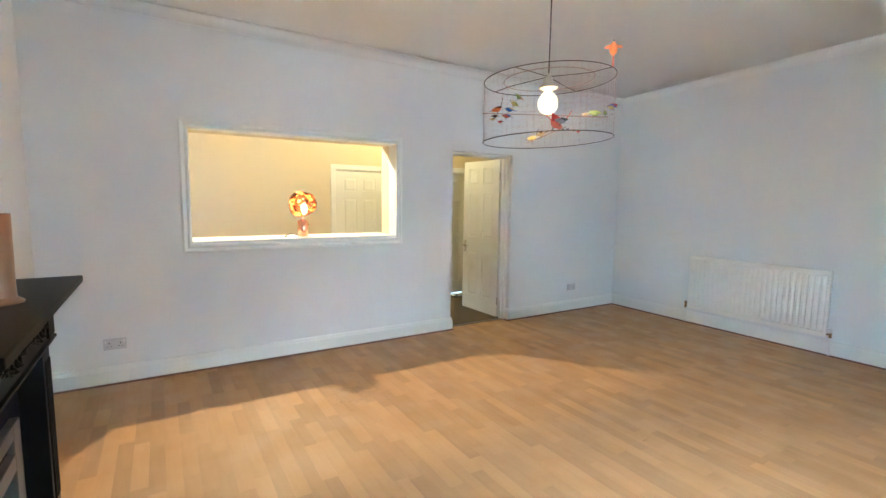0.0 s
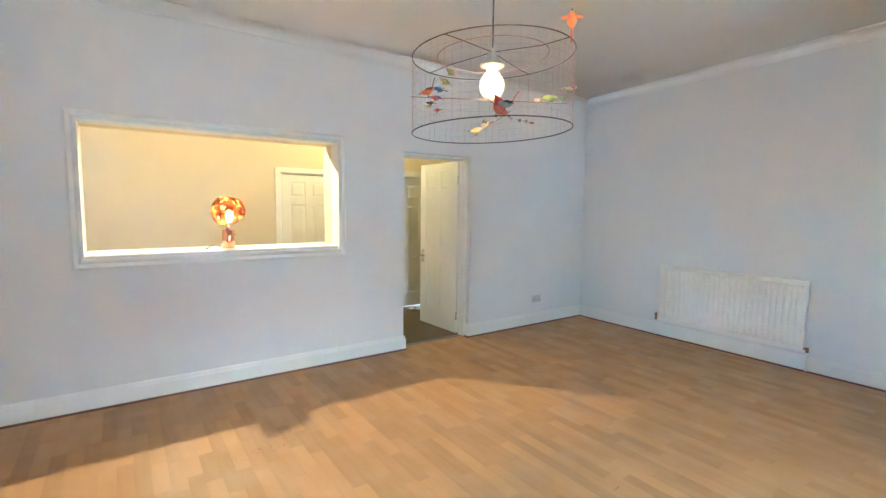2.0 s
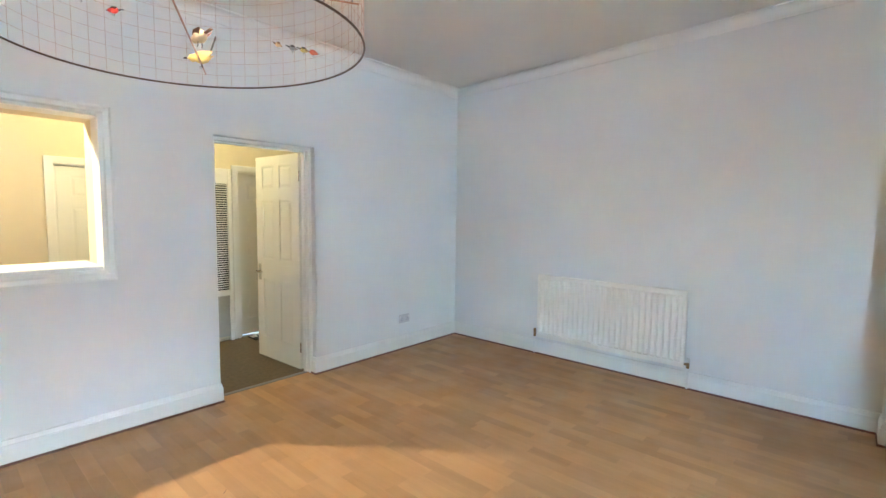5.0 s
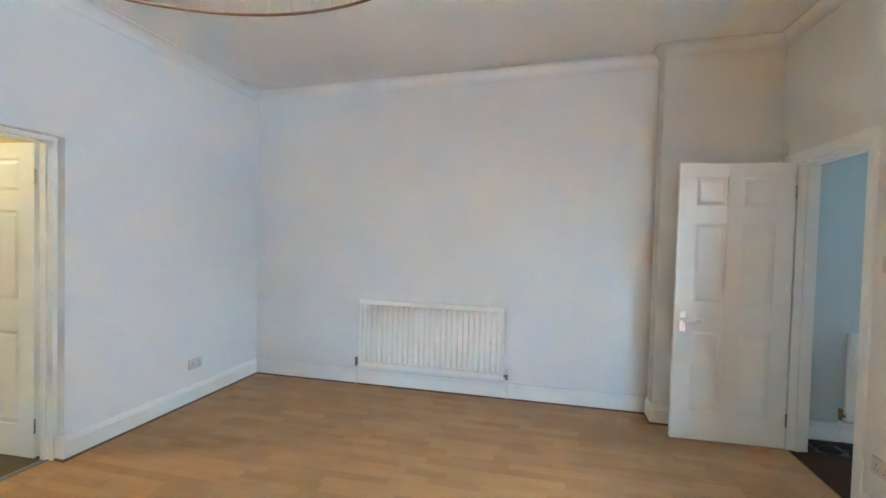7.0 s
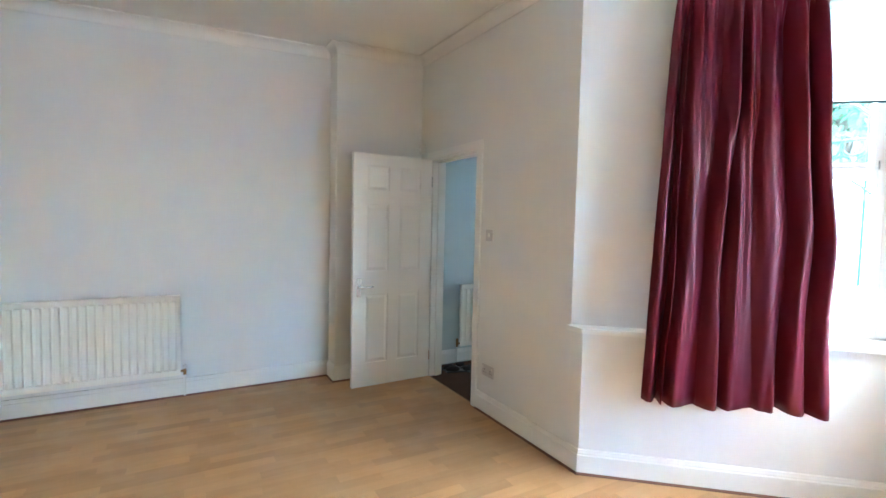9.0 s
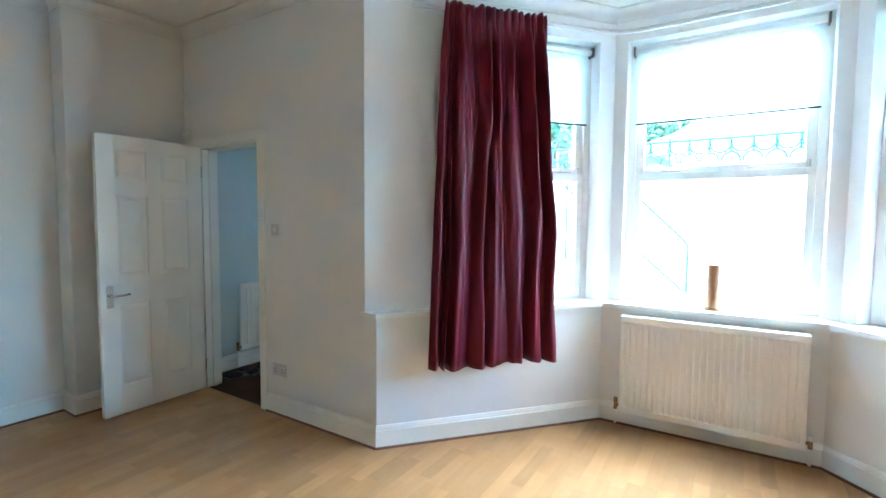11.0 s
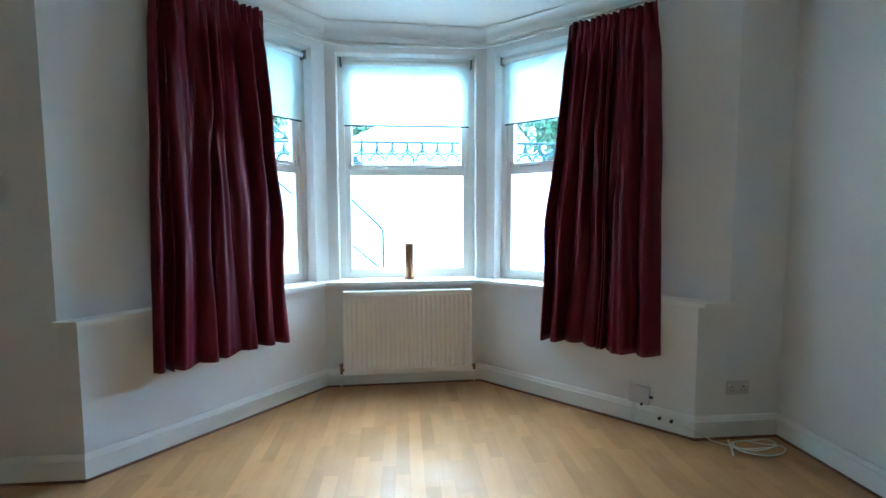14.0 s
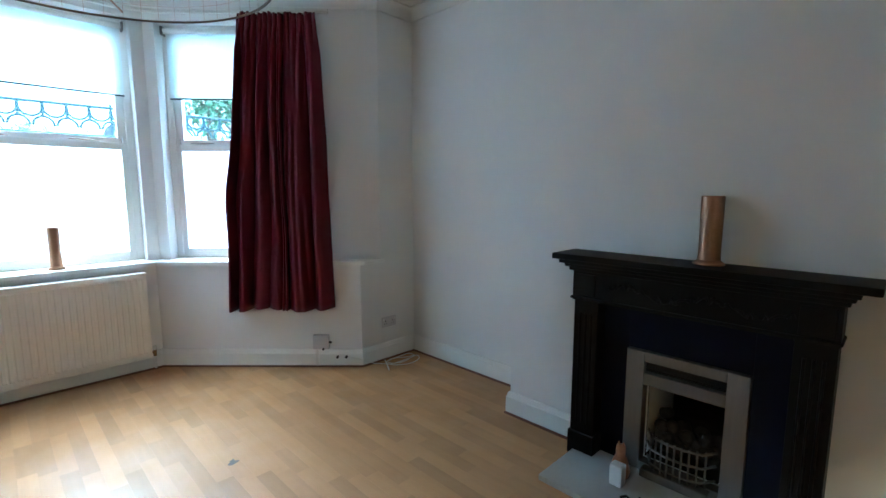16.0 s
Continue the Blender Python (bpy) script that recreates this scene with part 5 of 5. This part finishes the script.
tree(5.2, -9.5, 1.93, 6.5, 2.2, 1, "leafy green street tree behind the railing")
tree(-2.6, -10.5, 1.93, 6.0, 2.2, 2, "leafy green street tree beside the road")
tree(9.5, -8.0, 1.93, 7.0, 2.4, 3, "tall leafy tree at the street corner")
tree(-2.1, -7.4, 1.93, 3.6, 1.2, 6, "small leafy tree beside the street railing")
tree(4.5, -6.6, 1.93, 3.6, 1.0, 7, "small leafy tree beside the street railing")
tree(2.9, -10.4, 1.93, 3.4, 1.4, 8, "low leafy tree beside the road")


d = thing("shrub", pose(1.42, -4.75, 1.93), "low dark shrub behind the street railing", "shrub")
vs, fs = [], []
rnd = random.Random(5)
for k in range(700):
    c = Vector((rnd.gauss(0, 0.17), rnd.gauss(0, 0.1), abs(rnd.gauss(0.12, 0.09))))
    u_ = Vector([rnd.uniform(-1, 1) for _ in range(3)]).normalized() * 0.03
    w_ = u_.cross(Vector((0.3, 0.5, 0.8))).normalized() * 0.013
    b0 = len(vs)
    vs += [c - u_, c - w_, c + u_, c + w_]
    fs.append((b0, b0 + 1, b0 + 2, b0 + 3))
me = bpy.data.meshes.new("leaves")
me.from_pydata([tuple(v_) for v_ in vs], [], fs)
me.materials.append(M_LEAF)
o = tagged(new("leaves", me), "small dark leaves", kind="stuff")
o.parent = d
part("stem", rod(bmesh.new(), [(0, 0, -0.02), (0.02, 0, 0.15)], 0.02, 6), M_BARK, d)


def car(x, y, z, yaw, paint, label):
    d = thing("car", pose(x, y, z, 0, 0, yaw), label, "car", "parked cars")
    side = [(-2.05, 0.32), (-2.1, 0.62), (-1.95, 0.85), (-1.5, 0.92), (-1.0, 1.36), (0.35, 1.42), (1.05, 0.95), (1.85, 0.80), (2.08, 0.62), (2.08, 0.32)]
    bm = bmesh.new()
    L_, R_ = ([bm.verts.new((a, s_ * (0.84 if b < 1 else 0.66), b)) for a, b in side] for s_ in (-1, 1))
    bm.faces.new(L_)
    bm.faces.new(R_[::-1])
    for k in range(len(side)):
        j = (k + 1) % len(side)
        bm.faces.new((L_[k], R_[k], R_[j], L_[j]))
    bmesh.ops.bevel(bm, geom=bm.edges[:], offset=0.04, segments=2, affect="EDGES")
    part("body", bm, paint, d)
    for s_ in (-1, 1):
        a_ = [(-0.95, 0.96), (-0.8, 1.28), (-0.25, 1.33), (-0.25, 0.96)]
        b_ = [(-0.18, 0.96), (-0.18, 1.33), (0.3, 1.33), (0.82, 0.98)]
        for q in (a_, b_):
            bm = bmesh.new()
            o_ = [bm.verts.new((u, s_ * (0.865 - 0.42 * (v_ - 0.92)), v_)) for u, v_ in q]
            i_ = [bm.verts.new((u, s_ * (0.80 - 0.42 * (v_ - 0.92)), v_)) for u, v_ in q]
            bm.faces.new(o_)
            bm.faces.new(i_[::-1])
            for k in range(4):
                bm.faces.new((o_[k], o_[(k + 1) % 4], i_[(k + 1) % 4], i_[k]))
            part("window", bm, M_SKYTINT, d)
        for a in (-1.3, 1.3):
            wh = new("wheel")
            wh.parent = d
            wh.location = (a, s_ * 0.78, 0.31)
            part("tyre", rod(bmesh.new(), [(0, -0.1, 0), (0, 0.1, 0)], 0.31, 24), M_BLACKP, wh)
            part("rim", rod(bmesh.new(), [(0, -0.106, 0), (0, 0.106, 0)], 0.19, 16), M_SILVER, wh)
        part("headlight", boxed(2.0, 2.09, s_ * 0.62 - 0.12, s_ * 0.62 + 0.12, 0.60, 0.72, bevel=0.02), M_PLASTIC, d)


car(7.4, -8.6, 1.93, 0, M_CARP, "dark blue hatchback parked along the road")
car(1.4, -7.6, 1.93, 0, material("white_car_paint", (0.78, 0.79, 0.8), 0.3, coat=0.5), "white hatchback parked behind the street railing")
car(-7.5, -10.3, 1.93, 0, material("silver_car_paint", (0.4, 0.41, 0.42), 0.3, 0.5), "silver car parked along the road")
car(9.2, -10.6, 1.93, 0, material("red_car_paint", (0.4, 0.02, 0.02), 0.25, 0.1, coat=0.8), "red car parked along the road")


def house(x, y, z, w, label):
    d = thing("house", pose(x, y, z), label, "house", "terrace over the road")
    part("wall", boxed(0, w, -8, 0, 0, 7.5), M_BRICK, d)
    bm = bmesh.new()
    v_ = [bm.verts.new(c_) for c_ in ((0, 0.3, 7.5), (w, 0.3, 7.5), (w, -8.3, 7.5), (0, -8.3, 7.5), (0, -4, 10.6), (w, -4, 10.6))]
    for f_ in ((0, 1, 5, 4), (2, 3, 4, 5), (0, 4, 3), (1, 2, 5), (0, 3, 2, 1)):
        bm.faces.new([v_[k] for k in f_])
    part("roof", bm, M_SLATE, d)
    for a, b in ((1.0, 0.9), (3.6, 0.9), (1.0, 4.3), (3.6, 4.3)):
        wn = new("window")
        wn.parent = d
        wn.location = (a, 0.0, b)
        part("frame", box(box(box(boxed(0, 0.09, 0.002, 0.08, 0, 1.9), 1.21, 1.3, 0.002, 0.08, 0, 1.9), 0.09, 1.21, 0.002, 0.08, 0.9, 0.98), 0.09, 1.21, 0.002, 0.08, 1.82, 1.9), M_TRIM, wn)
        part("pane", boxed(0.09, 1.21, 0.003, 0.02, 0.0, 1.82), M_SKYTINT, wn)
        part("sill", boxed(-0.1, 1.4, 0.002, 0.14, -0.12, -0.001), M_STONE, wn)
    part("door", boxed(2.45, 3.35, 0.002, 0.06, 0, 2.1, bevel=0.01), M_NAVY, d)


for k in range(12):
    house(-30 + 6.0 * k, -46, 1.93, 5.99, "two storey pale rendered terrace house with sash windows")


# ---- floor strips ----
PW = 0.0765
rnd = random.Random(11)
poly = [(XD, YCW), LOW[0], LOW[1], LOW[2], LOW[3], (PIER_X, YC), (PIER_X, PIER_Y), (XB, PIER_Y), (XB, YA), (XD, YA)]


def y_span(x):
    """How far the room reaches at x."""
    lo_ = YCW if x < LOW[0][0] else YC
    for a, b in zip(LOW, LOW[1:]):
        if a[0] <= x <= b[0]:
            lo_ = a[1] + (b[1] - a[1]) * (x - a[0]) / (b[0] - a[0])
    if x > PIER_X:
        lo_ = PIER_Y
    return lo_, YA + (0.09 if D1[0] < x < D1[1] else 0.0)


lens_ = [0.26, 0.31, 0.37, 0.43, 0.5]
shared = {}
rest_v, rest_f = [], []


def strip_data(L_):
    e_ = 0.00015
    w_, t_ = PW / 2 - 0.00008, 0.0065
    v_ = [(-w_, 0, -t_), (w_, 0, -t_), (w_, L_, -t_), (-w_, L_, -t_), (-w_, 0.0002, -e_), (w_, 0.0002, -e_), (w_, L_ - 0.0002, -e_), (-w_, L_ - 0.0002, -e_),
          (-w_ + e_, e_, 0), (w_ - e_, e_, 0), (w_ - e_, L_ - e_, 0), (-w_ + e_, L_ - e_, 0)]
    f_ = [(8, 9, 10, 11)]
    for k in range(4):
        j = (k + 1) % 4
        f_ += [(k, j, 4 + j, 4 + k), (4 + k, 4 + j, 8 + j, 8 + k)]
    return v_, f_


count = 0
x = XD + PW / 2
while x < XB:
    lo_, hi_ = y_span(x)
    lo_ = min(lo_, y_span(x - PW / 2)[0], y_span(x + PW / 2)[0]) - 0.01
    y = lo_ - rnd.uniform(0, 0.3)
    while y < hi_ + 0.005:
        L_ = rnd.choice(lens_)
        a, b = max(y, lo_), min(y + L_, hi_ + 0.012)
        y += L_
        if b - a < 0.02:
            continue
        whole = abs((b - a) - L_) < 1e-6
        near = -0.1 < x < 2.6 and 0.55 < a < 3.9
        zz = rnd.uniform(-0.00015, 0.0)
        if near and whole and count < 298:
            if L_ not in shared:
                me = bpy.data.meshes.new("plank")
                me.from_pydata(*(lambda q: (q[0], [], q[1]))(strip_data(L_)))
                me.materials.append(M_WOOD)
                shared[L_] = me
            o = new("plank", shared[L_])
            o.parent, o.location = floor, (x, a, zz)
            count += 1
        else:
            v_, f_ = strip_data(b - a)
            b0 = len(rest_v)
            rest_v += [(px + x, py + a, pz + zz) for px, py, pz in v_]
            rest_f += [tuple(b0 + q for q in f) for f in f_]
    x += PW
me = bpy.data.meshes.new("planks")
me.from_pydata(rest_v, [], rest_f)
me.materials.append(M_WOOD)
o = tagged(new("planks", me), "remaining beech floor strips", kind="stuff")
o.parent = floor
